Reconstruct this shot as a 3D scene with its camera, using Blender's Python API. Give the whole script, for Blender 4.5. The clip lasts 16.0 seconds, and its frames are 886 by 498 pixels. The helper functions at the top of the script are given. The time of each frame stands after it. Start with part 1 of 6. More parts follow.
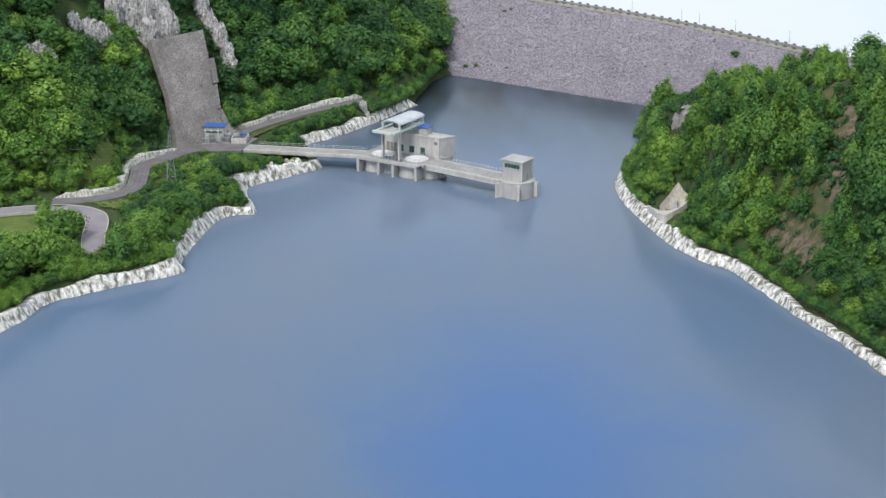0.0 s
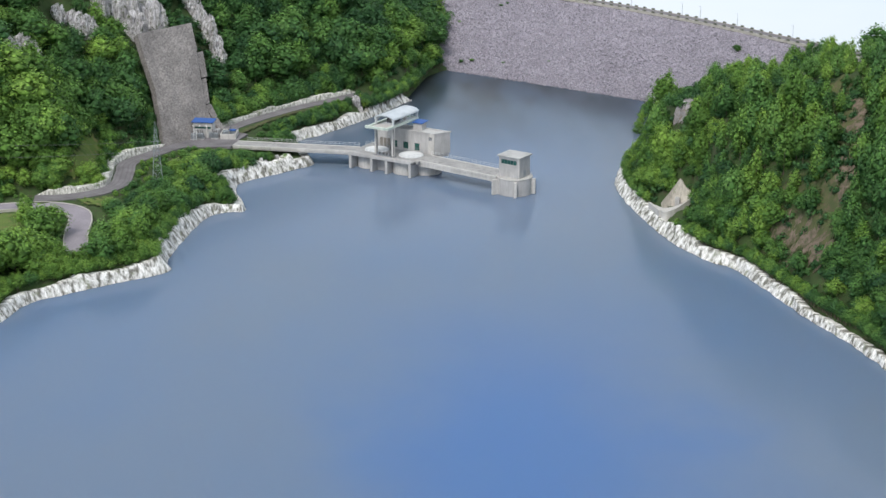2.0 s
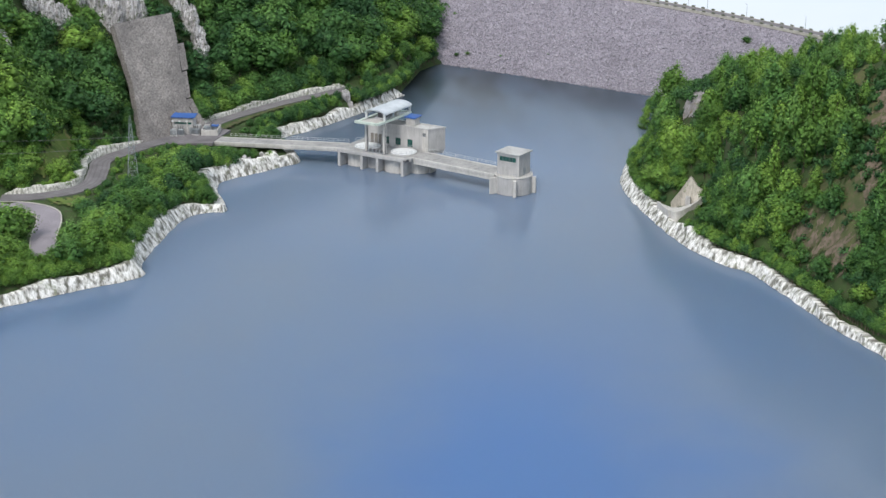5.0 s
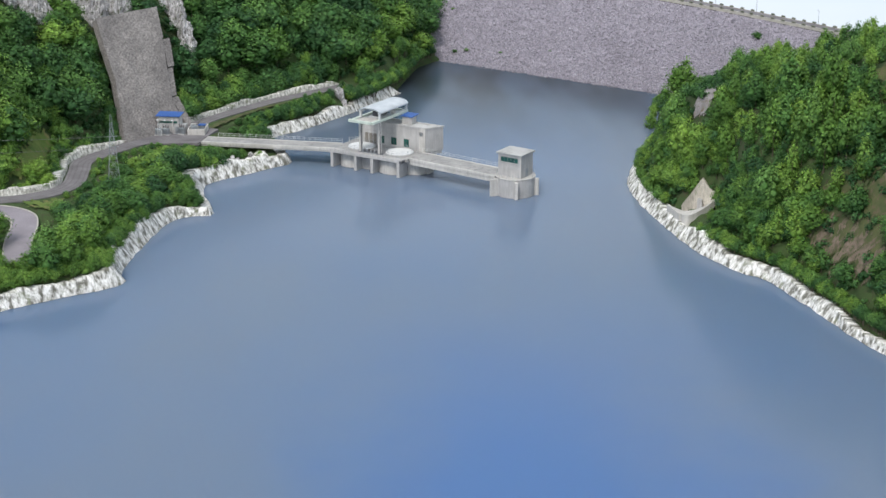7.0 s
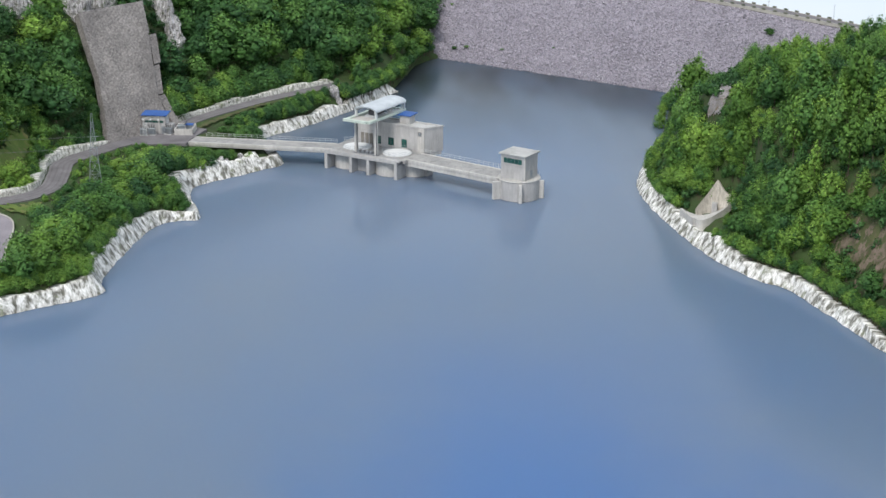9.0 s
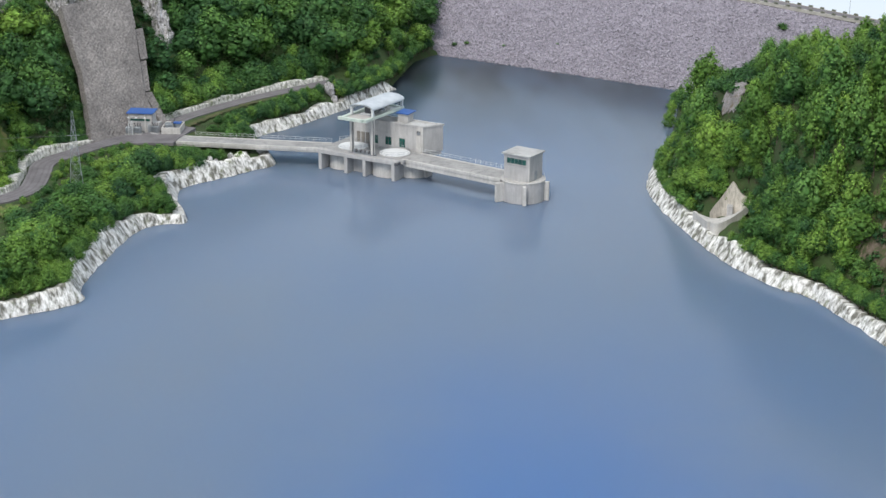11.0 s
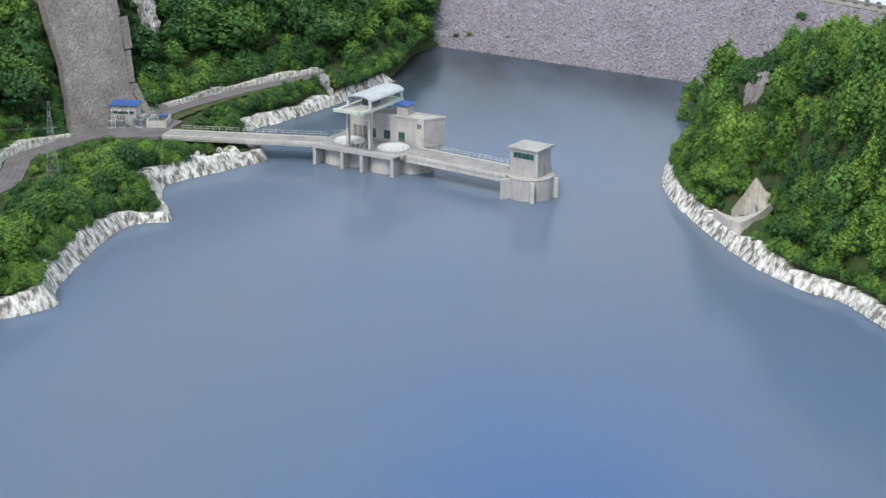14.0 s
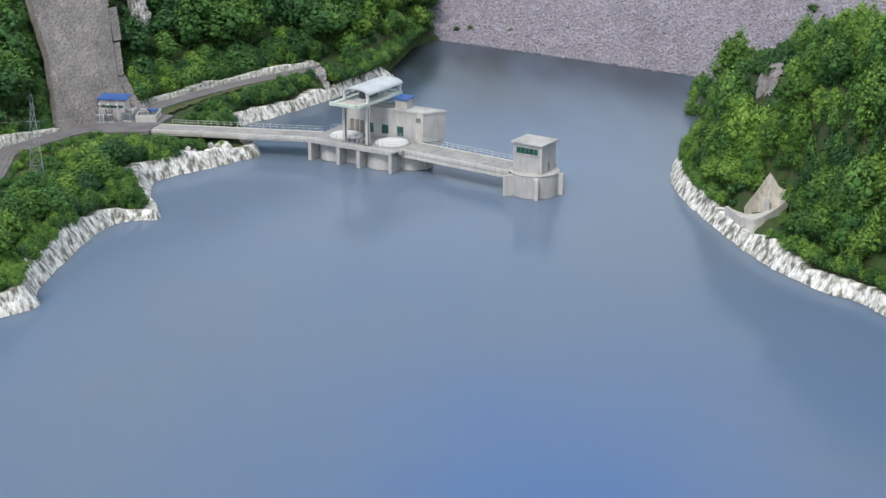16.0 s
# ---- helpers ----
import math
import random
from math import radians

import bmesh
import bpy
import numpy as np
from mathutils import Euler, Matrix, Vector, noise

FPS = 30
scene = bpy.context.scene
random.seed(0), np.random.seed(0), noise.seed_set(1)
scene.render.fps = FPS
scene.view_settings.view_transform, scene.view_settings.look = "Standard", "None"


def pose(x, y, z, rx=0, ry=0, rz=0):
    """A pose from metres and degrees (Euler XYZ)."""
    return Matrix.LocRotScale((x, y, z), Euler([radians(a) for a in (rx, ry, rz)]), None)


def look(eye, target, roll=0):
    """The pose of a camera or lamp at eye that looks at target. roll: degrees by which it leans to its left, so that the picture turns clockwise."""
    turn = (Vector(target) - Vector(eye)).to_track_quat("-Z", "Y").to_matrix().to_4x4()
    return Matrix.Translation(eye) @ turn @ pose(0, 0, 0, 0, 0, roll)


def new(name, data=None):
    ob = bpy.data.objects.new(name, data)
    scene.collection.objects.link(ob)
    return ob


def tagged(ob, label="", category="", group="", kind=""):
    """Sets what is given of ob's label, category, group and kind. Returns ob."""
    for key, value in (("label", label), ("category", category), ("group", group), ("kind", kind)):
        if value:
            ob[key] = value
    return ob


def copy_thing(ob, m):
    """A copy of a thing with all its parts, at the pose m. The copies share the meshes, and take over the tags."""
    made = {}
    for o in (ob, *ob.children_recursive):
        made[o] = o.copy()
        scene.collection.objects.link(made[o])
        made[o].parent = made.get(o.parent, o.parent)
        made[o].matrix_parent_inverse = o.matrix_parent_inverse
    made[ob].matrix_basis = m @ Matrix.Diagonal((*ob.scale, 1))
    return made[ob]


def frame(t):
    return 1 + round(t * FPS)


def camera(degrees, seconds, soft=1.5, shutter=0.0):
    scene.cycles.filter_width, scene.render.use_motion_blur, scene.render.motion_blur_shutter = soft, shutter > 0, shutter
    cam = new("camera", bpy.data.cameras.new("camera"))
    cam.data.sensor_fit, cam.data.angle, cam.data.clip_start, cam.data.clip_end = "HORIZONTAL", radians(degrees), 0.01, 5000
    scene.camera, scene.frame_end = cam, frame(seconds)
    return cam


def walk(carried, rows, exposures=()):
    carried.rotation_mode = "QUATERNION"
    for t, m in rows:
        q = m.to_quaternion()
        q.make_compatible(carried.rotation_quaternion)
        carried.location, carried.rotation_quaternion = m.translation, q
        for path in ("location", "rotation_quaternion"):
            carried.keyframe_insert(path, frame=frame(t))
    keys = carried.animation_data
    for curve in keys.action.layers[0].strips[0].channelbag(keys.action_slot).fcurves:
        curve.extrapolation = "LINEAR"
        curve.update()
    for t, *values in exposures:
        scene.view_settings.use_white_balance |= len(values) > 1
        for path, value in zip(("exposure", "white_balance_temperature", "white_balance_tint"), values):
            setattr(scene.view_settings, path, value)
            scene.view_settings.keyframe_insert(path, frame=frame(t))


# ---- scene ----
cam = camera(29.34, 16.0)
ROWS = [
    (0.0, 0.00, -0.00, 147.25, -18.652, 0.000, -0.000),
    (0.5, 0.10, 3.13, 145.90, -18.643, 0.006, -0.033),
    (1.0, 0.22, 6.40, 144.53, -18.633, 0.012, -0.067),
    (1.5, 0.31, 9.92, 143.18, -18.624, 0.018, -0.100),
    (2.0, 0.40, 13.73, 141.82, -18.614, 0.023, -0.134),
    (2.5, 0.44, 17.82, 140.36, -18.605, 0.028, -0.168),
    (3.0, 0.46, 22.20, 138.85, -18.597, 0.032, -0.201),
    (3.5, 0.46, 26.85, 137.28, -18.589, 0.036, -0.235),
    (4.0, 0.46, 31.76, 135.74, -18.580, 0.040, -0.268),
    (6.5, 0.23, 58.59, 127.91, -18.540, 0.059, -0.424),
    (7.0, 0.18, 64.18, 126.40, -18.532, 0.063, -0.450),
    (7.5, 0.13, 69.74, 124.88, -18.525, 0.068, -0.474),
    (8.0, -0.01, 75.25, 123.34, -18.519, 0.072, -0.498),
    (8.5, -0.16, 80.68, 121.90, -18.512, 0.076, -0.520),
    (9.0, -0.25, 86.05, 120.46, -18.505, 0.080, -0.542),
    (11.5, -0.57, 110.29, 113.50, -18.468, 0.121, -0.612),
    (12.0, -0.68, 114.36, 112.29, -18.464, 0.126, -0.618),
    (12.5, -0.73, 118.24, 110.97, -18.461, 0.130, -0.624),
    (13.0, -0.79, 122.04, 109.57, -18.459, 0.134, -0.628),
    (13.5, -0.83, 125.74, 108.27, -18.457, 0.136, -0.633),
    (14.0, -0.91, 129.34, 106.96, -18.456, 0.138, -0.637),
    (14.5, -0.95, 132.81, 105.66, -18.454, 0.138, -0.640),
    (15.0, -0.96, 136.26, 104.49, -18.452, 0.138, -0.643),
    (15.5, -0.93, 139.64, 103.27, -18.450, 0.138, -0.646),
    (16.0, -0.86, 143.03, 102.08, -18.447, 0.138, -0.649),
]
walk(cam, [(t, pose(x, y, z, 0, 0, yaw) @ pose(0, 0, 0, 90 + pitch, 0, 0) @ pose(0, 0, 0, 0, 0, roll)) for t, x, y, z, pitch, roll, yaw in ROWS])
# ---- world and sun: a bright, thinly overcast day ----
world = bpy.data.worlds.new("overcast_sky")
scene.world = world
world.use_nodes = True
wn, wl = world.node_tree.nodes, world.node_tree.links
wn.clear()
SUN_EL, SUN_AZ = 52.0, 206.0  # degrees; azimuth clockwise from +y
sky_out, sky_bg = wn.new("ShaderNodeOutputWorld"), wn.new("ShaderNodeBackground")
sky_co, sky_split, sky_abs, sky_join = wn.new("ShaderNodeTexCoord"), wn.new("ShaderNodeSeparateXYZ"), wn.new("ShaderNodeMath"), wn.new("ShaderNodeCombineXYZ")
sky_abs.operation = "ABSOLUTE"
wl.new(sky_co.outputs["Generated"], sky_split.inputs[0])
wl.new(sky_split.outputs["X"], sky_join.inputs["X"]), wl.new(sky_split.outputs["Y"], sky_join.inputs["Y"])
wl.new(sky_split.outputs["Z"], sky_abs.inputs[0]), wl.new(sky_abs.outputs[0], sky_join.inputs["Z"])
sky_tex = wn.new("ShaderNodeTexSky")
sky_tex.sky_type, sky_tex.sun_disc = "NISHITA", False
sky_tex.sun_elevation, sky_tex.sun_rotation = radians(SUN_EL), radians(SUN_AZ)
wl.new(sky_join.outputs[0], sky_tex.inputs["Vector"])
sky_dim = wn.new("ShaderNodeMix")
sky_dim.data_type, sky_dim.blend_type = "RGBA", "MULTIPLY"
sky_dim.inputs["Factor"].default_value = 1.0
sky_dim.inputs["B"].default_value = (0.115, 0.115, 0.115, 1)
wl.new(sky_tex.outputs[0], sky_dim.inputs["A"])
cloud = wn.new("ShaderNodeTexNoise")
cloud.inputs["Scale"].default_value, cloud.inputs["Detail"].default_value = 2.6, 5.0
cloud_map = wn.new("ShaderNodeMapping")
cloud_map.inputs["Scale"].default_value = (1, 1, 3.5)
wl.new(sky_join.outputs[0], cloud_map.inputs[0]), wl.new(cloud_map.outputs[0], cloud.inputs["Vector"])
cloud_ramp = wn.new("ShaderNodeValToRGB")
cloud_ramp.color_ramp.elements[0].position, cloud_ramp.color_ramp.elements[0].color = 0.3, (0.72, 0.82, 0.90, 1)
cloud_ramp.color_ramp.elements[1].position, cloud_ramp.color_ramp.elements[1].color = 0.62, (0.93, 0.97, 1.0, 1)
wl.new(cloud.outputs[0], cloud_ramp.inputs[0])
sky_mix = wn.new("ShaderNodeMix")
sky_mix.data_type = "RGBA"
sky_mix.inputs["Factor"].default_value = 0.72
wl.new(sky_dim.outputs["Result"], sky_mix.inputs["A"]), wl.new(cloud_ramp.outputs[0], sky_mix.inputs["B"])
wl.new(sky_mix.outputs["Result"], sky_bg.inputs["Color"])
sky_bg.inputs["Strength"].default_value = 1.15
wl.new(sky_bg.outputs[0], sky_out.inputs[0])

sun = new("sun", bpy.data.lights.new("sun", "SUN"))
sun.data.energy, sun.data.angle, sun.data.color = 2.1, radians(14), (1.0, 0.95, 0.88)
_az, _el = radians(SUN_AZ), radians(SUN_EL)
sun.matrix_world = look((0, 0, 0), (-math.sin(_az) * math.cos(_el), -math.cos(_az) * math.cos(_el), -math.sin(_el)))


# ---- materials ----
def material(name, rough=0.8, metal=0.0, spec=0.5):
    m = bpy.data.materials.new(name)
    m.use_nodes = True
    b = m.node_tree.nodes["Principled BSDF"]
    b.inputs["Roughness"].default_value, b.inputs["Metallic"].default_value = rough, metal
    b.inputs["Specular IOR Level"].default_value = spec
    return m, m.node_tree.nodes, m.node_tree.links, b


def noise_node(nodes, links, scale, detail=4.0, rough=0.55, stretch=(1, 1, 1), seed=0.0):
    """Noise over real-world metres."""
    geo, mp, tex = nodes.new("ShaderNodeNewGeometry"), nodes.new("ShaderNodeMapping"), nodes.new("ShaderNodeTexNoise")
    mp.inputs["Scale"].default_value, mp.inputs["Location"].default_value = stretch, (seed, seed * 0.7, seed * 1.3)
    tex.inputs["Scale"].default_value, tex.inputs["Detail"].default_value, tex.inputs["Roughness"].default_value = scale, detail, rough
    links.new(geo.outputs["Position"], mp.inputs[0]), links.new(mp.outputs[0], tex.inputs["Vector"])
    return tex.outputs["Fac"]


def ramp_node(nodes, links, fac, stops):
    r = nodes.new("ShaderNodeValToRGB")
    el = r.color_ramp.elements
    while len(el) < len(stops):
        el.new(0.5)
    for e, (p, c) in zip(el, stops):
        e.position, e.color = p, (*c, 1)
    links.new(fac, r.inputs[0])
    return r.outputs["Color"]


def mix_node(nodes, links, a, b, fac, blend="MIX"):
    m = nodes.new("ShaderNodeMix")
    m.data_type, m.blend_type = "RGBA", blend
    for key, v in (("A", a), ("B", b), ("Factor", fac)):
        if isinstance(v, (int, float)):
            m.inputs[key].default_value = v
        elif isinstance(v, tuple):
            m.inputs[key].default_value = (*v, 1)
        else:
            links.new(v, m.inputs[key])
    return m.outputs["Result"]


def bump_node(nodes, links, bsdf, height, strength, distance=0.1):
    bp = nodes.new("ShaderNodeBump")
    bp.inputs["Strength"].default_value, bp.inputs["Distance"].default_value = strength, distance
    links.new(height, bp.inputs["Height"]), links.new(bp.outputs[0], bsdf.inputs["Normal"])


def surface(name, low, high, scale=1.0, rough=0.85, fine=9.0, stain=None, streak=0.0, bump=0.3, dist=0.05, metal=0.0, spec=0.4, island=0.0, grain=0.35):
    """Two scales of unevenness between two colours, with fine grain, stains or streaks and relief."""
    m, n, l, b = material(name, rough, metal, spec)
    wide = noise_node(n, l, 0.25 * scale, 4)
    col = ramp_node(n, l, wide, [(0.32, low), (0.68, high)])
    small = noise_node(n, l, fine * scale, 3, seed=3.0)
    col = mix_node(n, l, col, ramp_node(n, l, small, [(0.3, (0.55, 0.55, 0.55)), (0.7, (1.25, 1.25, 1.25))]), grain, "MULTIPLY")
    if streak:
        run = noise_node(n, l, 1.6 * scale, 5, 0.6, (1, 1, 0.12), 7.0)
        col = mix_node(n, l, col, ramp_node(n, l, run, [(0.38, (0.32, 0.31, 0.29)), (0.58, (1.06, 1.06, 1.06))]), streak, "MULTIPLY")
    if stain:
        spot = noise_node(n, l, 0.6 * scale, 5, 0.65, seed=11.0)
        fac = ramp_node(n, l, spot, [(0.52, (0, 0, 0)), (0.66, (1, 1, 1))])
        col = mix_node(n, l, col, stain, fac)
    if island:
        geo = n.new("ShaderNodeNewGeometry")
        tone = ramp_node(n, l, geo.outputs["Random Per Island"], [(0.0, (1 - island,) * 3), (1.0, (1 + island,) * 3)])
        col = mix_node(n, l, col, tone, 1.0, "MULTIPLY")
    l.new(col, b.inputs["Base Color"])
    bump_node(n, l, b, small, bump, dist)
    return m


CONCRETE = surface("weathered_concrete", (0.44, 0.43, 0.43), (0.55, 0.54, 0.535), 1.0, 0.88, 7.0, streak=0.18, bump=0.25, dist=0.03)
CONCRETE_DARK = surface("worn_concrete_deck", (0.30, 0.30, 0.30), (0.42, 0.41, 0.40), 1.2, 0.9, 6.0, stain=(0.24, 0.235, 0.23), bump=0.2, dist=0.03)
CONCRETE_PALE = surface("pale_concrete", (0.52, 0.505, 0.485), (0.66, 0.64, 0.615), 1.0, 0.85, 5.0, streak=0.2, bump=0.2, dist=0.03)
CONCRETE_WARM = surface("warm_stained_concrete", (0.50, 0.46, 0.40), (0.62, 0.58, 0.52), 1.4, 0.88, 5.0, streak=0.35, bump=0.3, dist=0.05)
STEEL_WHITE = surface("white_painted_steel", (0.62, 0.64, 0.65), (0.74, 0.76, 0.77), 1.5, 0.45, 8.0, streak=0.12, bump=0.05, dist=0.01, grain=0.1)
STEEL_GREEN = surface("pale_green_painted_steel", (0.55, 0.64, 0.58), (0.68, 0.74, 0.66), 1.5, 0.45, 8.0, streak=0.2, bump=0.05, dist=0.01, grain=0.15)
STEEL_GREY = surface("galvanised_steel", (0.30, 0.33, 0.36), (0.45, 0.48, 0.51), 2.0, 0.4, 9.0, metal=0.6, bump=0.05, dist=0.01, grain=0.2)
STEEL_PALE = surface("pale_galvanised_steel", (0.48, 0.52, 0.56), (0.62, 0.66, 0.70), 2.0, 0.5, 9.0, metal=0.1, bump=0.05, dist=0.01, grain=0.2)
STEEL_DARK = surface("dark_machinery_steel", (0.10, 0.10, 0.11), (0.2, 0.2, 0.21), 2.0, 0.5, 9.0, metal=0.4, bump=0.1, dist=0.02)
WHITE_COVER = surface("white_cover_sheet", (0.74, 0.76, 0.77), (0.84, 0.85, 0.86), 1.0, 0.5, 5.0, bump=0.05, dist=0.01, grain=0.12)
BLUE_ROOF = surface("blue_sheet_roof", (0.03, 0.10, 0.34), (0.05, 0.14, 0.42), 1.2, 0.45, 6.0, bump=0.05, dist=0.01, grain=0.2)
ROOF_GREY = surface("grey_roof_felt", (0.42, 0.42, 0.42), (0.54, 0.54, 0.53), 0.8, 0.85, 6.0, stain=(0.32, 0.32, 0.31), bump=0.15, dist=0.02)
def bank_material(name, dark, mid, light, scale):
    """Bare rock whose stains and fissures run down the slope; needs the mesh attribute flow (metres along, metres up)."""
    m, n, l, b = material(name, 0.92, 0, 0.3)
    flow = n.new("ShaderNodeAttribute")
    flow.attribute_name = "flow"

    def flowing(size, stretch, detail, lean):
        mp, tex = n.new("ShaderNodeMapping"), n.new("ShaderNodeTexNoise")
        mp.inputs["Scale"].default_value, mp.inputs["Rotation"].default_value = (size, size * stretch, 1), (0, 0, lean)
        tex.inputs["Scale"].default_value, tex.inputs["Detail"].default_value, tex.inputs["Roughness"].default_value = 1.0, detail, 0.62
        l.new(flow.outputs["Vector"], mp.inputs[0]), l.new(mp.outputs[0], tex.inputs["Vector"])
        return tex.outputs["Fac"]

    runs, fine = flowing(0.8 * scale, 0.5, 6, 0.5), flowing(2.4 * scale, 0.5, 5, 0.5)
    col = ramp_node(n, l, runs, [(0.41, dark), (0.49, mid), (0.575, light)])
    col = mix_node(n, l, col, ramp_node(n, l, fine, [(0.34, (0.42, 0.41, 0.38)), (0.55, (1.05, 1.05, 1.05))]), 0.7, "MULTIPLY")
    moss = ramp_node(n, l, noise_node(n, l, 0.5, 5, 0.65, seed=4.0), [(0.56, (0, 0, 0)), (0.68, (0.8, 0.8, 0.8))])
    col = mix_node(n, l, col, (0.20, 0.22, 0.13), moss)
    l.new(col, b.inputs["Base Color"])
    bump_node(n, l, b, fine, 0.6, 0.15)
    return m


BANK = bank_material("streaked_pale_limestone", (0.19, 0.185, 0.16), (0.62, 0.61, 0.58), (0.92, 0.91, 0.89), 1.0)
BANK_WALL = bank_material("streaked_pale_stone_wall", (0.34, 0.34, 0.30), (0.58, 0.57, 0.53), (0.80, 0.79, 0.75), 1.6)
CLIFF = surface("grey_cliff_limestone", (0.52, 0.50, 0.52), (0.90, 0.88, 0.90), 1.4, 0.92, 2.2, stain=(0.12, 0.14, 0.08), streak=0.75, bump=1.0, dist=0.6, grain=0.7)
RUBBLE = surface("grey_lilac_rockfill", (0.335, 0.315, 0.36), (0.42, 0.395, 0.447), 0.25, 0.92, 5.0, bump=0.3, dist=0.05, island=0.26)
RUBBLE_BED = surface("dark_rockfill_bed", (0.30, 0.277, 0.325), (0.38, 0.352, 0.41), 0.6, 0.95, 4.0, bump=0.8, dist=0.25, grain=0.9)
SHOTCRETE = surface("grey_rough_shotcrete", (0.19, 0.176, 0.172), (0.3, 0.278, 0.268), 0.5, 0.93, 3.4, streak=0.12, bump=0.9, dist=0.12, grain=1.0)
ASPHALT = surface("worn_grey_asphalt", (0.152, 0.142, 0.15), (0.226, 0.213, 0.224), 0.8, 0.9, 6.0, bump=0.15, dist=0.02)
TRACK = surface("dark_worn_wheel_track", (0.125, 0.115, 0.12), (0.19, 0.18, 0.185), 0.8, 0.88, 6.0, bump=0.12, dist=0.02)
ASPHALT_PALE = surface("bleached_asphalt", (0.245, 0.222, 0.25), (0.325, 0.296, 0.328), 0.6, 0.9, 6.0, bump=0.15, dist=0.02)
KERB = surface("pale_kerb_stone", (0.42, 0.40, 0.36), (0.55, 0.53, 0.48), 2.0, 0.85, 6.0, bump=0.2, dist=0.02)
BLOCK = surface("mossy_kerb_block", (0.10, 0.12, 0.09), (0.22, 0.22, 0.18), 2.0, 0.9, 6.0, bump=0.2, dist=0.02)
BARK = surface("grey_brown_bark", (0.09, 0.07, 0.05), (0.18, 0.15, 0.11), 2.0, 0.95, 8.0, bump=0.6, dist=0.03)
GROUND = surface("undergrowth_and_soil", (0.032, 0.058, 0.018), (0.062, 0.105, 0.032), 0.8, 0.95, 4.0, stain=(0.06, 0.055, 0.03), bump=0.6, dist=0.15)
GRASS = surface("meadow_grass", (0.07, 0.13, 0.025), (0.15, 0.20, 0.05), 1.0, 0.95, 6.0, stain=(0.16, 0.15, 0.06), bump=0.5, dist=0.1)
DRY_GRASS = surface("rough_dry_grass", (0.06, 0.08, 0.03), (0.115, 0.125, 0.05), 1.2, 0.95, 5.0, stain=(0.13, 0.10, 0.065), bump=0.6, dist=0.12)
SOIL = surface("reddish_bare_soil", (0.11, 0.095, 0.06), (0.25, 0.185, 0.15), 2.4, 0.95, 4.0, stain=(0.065, 0.09, 0.028), bump=0.6, dist=0.15)

SCREE_ROCK = surface("grey_lilac_scree", (0.26, 0.24, 0.24), (0.42, 0.39, 0.40), 1.5, 0.95, 4.0, stain=(0.2, 0.16, 0.11), bump=0.9, dist=0.3, grain=0.8)


def leaf_material(name, dark, mid, light):
    """Leaves that vary from tree to tree, a little from leaf to leaf, and from bough to bough, where the tint also
    carries painted shade.
    """
    m, n, l, b = material(name, 0.55, 0, 0.22)
    own, joined, obj = n.new("ShaderNodeAttribute"), n.new("ShaderNodeAttribute"), n.new("ShaderNodeObjectInfo")
    own.attribute_name, joined.attribute_name = "tint", "joined"
    alone, tree, add = n.new("ShaderNodeMath"), n.new("ShaderNodeMath"), n.new("ShaderNodeMath")
    alone.operation, tree.operation, add.operation = "SUBTRACT", "MULTIPLY", "ADD"
    alone.inputs[0].default_value = 1.0
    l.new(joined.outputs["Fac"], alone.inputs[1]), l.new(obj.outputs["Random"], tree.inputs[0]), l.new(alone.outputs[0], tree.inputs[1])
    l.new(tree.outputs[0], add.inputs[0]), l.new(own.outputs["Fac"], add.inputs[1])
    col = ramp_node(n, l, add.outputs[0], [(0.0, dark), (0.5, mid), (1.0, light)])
    drift = ramp_node(n, l, noise_node(n, l, 0.07, 3, 0.5), [(0.3, (0.9, 0.95, 0.98)), (0.7, (1.2, 1.16, 1.04))])
    col = mix_node(n, l, col, drift, 1.0, "MULTIPLY")
    geo = n.new("ShaderNodeNewGeometry")
    leaf = ramp_node(n, l, geo.outputs["Random Per Island"], [(0.0, (0.6, 0.63, 0.64)), (0.55, (1.0, 1.0, 1.0)), (1.0, (1.45, 1.44, 1.32))])
    col = mix_node(n, l, col, leaf, 1.0, "MULTIPLY")
    l.new(col, b.inputs["Base Color"])
    thin, both = n.new("ShaderNodeBsdfTranslucent"), n.new("ShaderNodeMixShader")
    l.new(col, thin.inputs["Color"])
    both.inputs[0].default_value = 0.14
    l.new(b.outputs[0], both.inputs[1]), l.new(thin.outputs[0], both.inputs[2])
    l.new(both.outputs[0], n["Material Output"].inputs["Surface"])
    return m


LEAF = leaf_material("green_leaves", (0.049, 0.124, 0.038), (0.088, 0.2, 0.053), (0.14, 0.268, 0.07))
LEAF_DARK = leaf_material("dark_green_leaves", (0.032, 0.09, 0.036), (0.054, 0.137, 0.048), (0.087, 0.194, 0.06))
LEAF_LIGHT = leaf_material("light_green_leaves", (0.09, 0.188, 0.042), (0.143, 0.27, 0.055), (0.21, 0.348, 0.072))


def glass_material():
    m, n, l, b = material("green_tinted_glass", 0.12, 0, 0.6)
    b.inputs["Base Color"].default_value = (0.012, 0.075, 0.065, 1)
    tone = ramp_node(n, l, noise_node(n, l, 0.7, 2), [(0.3, (0.008, 0.05, 0.045)), (0.7, (0.02, 0.11, 0.09))])
    l.new(tone, b.inputs["Base Color"])
    return m


GLASS = glass_material()


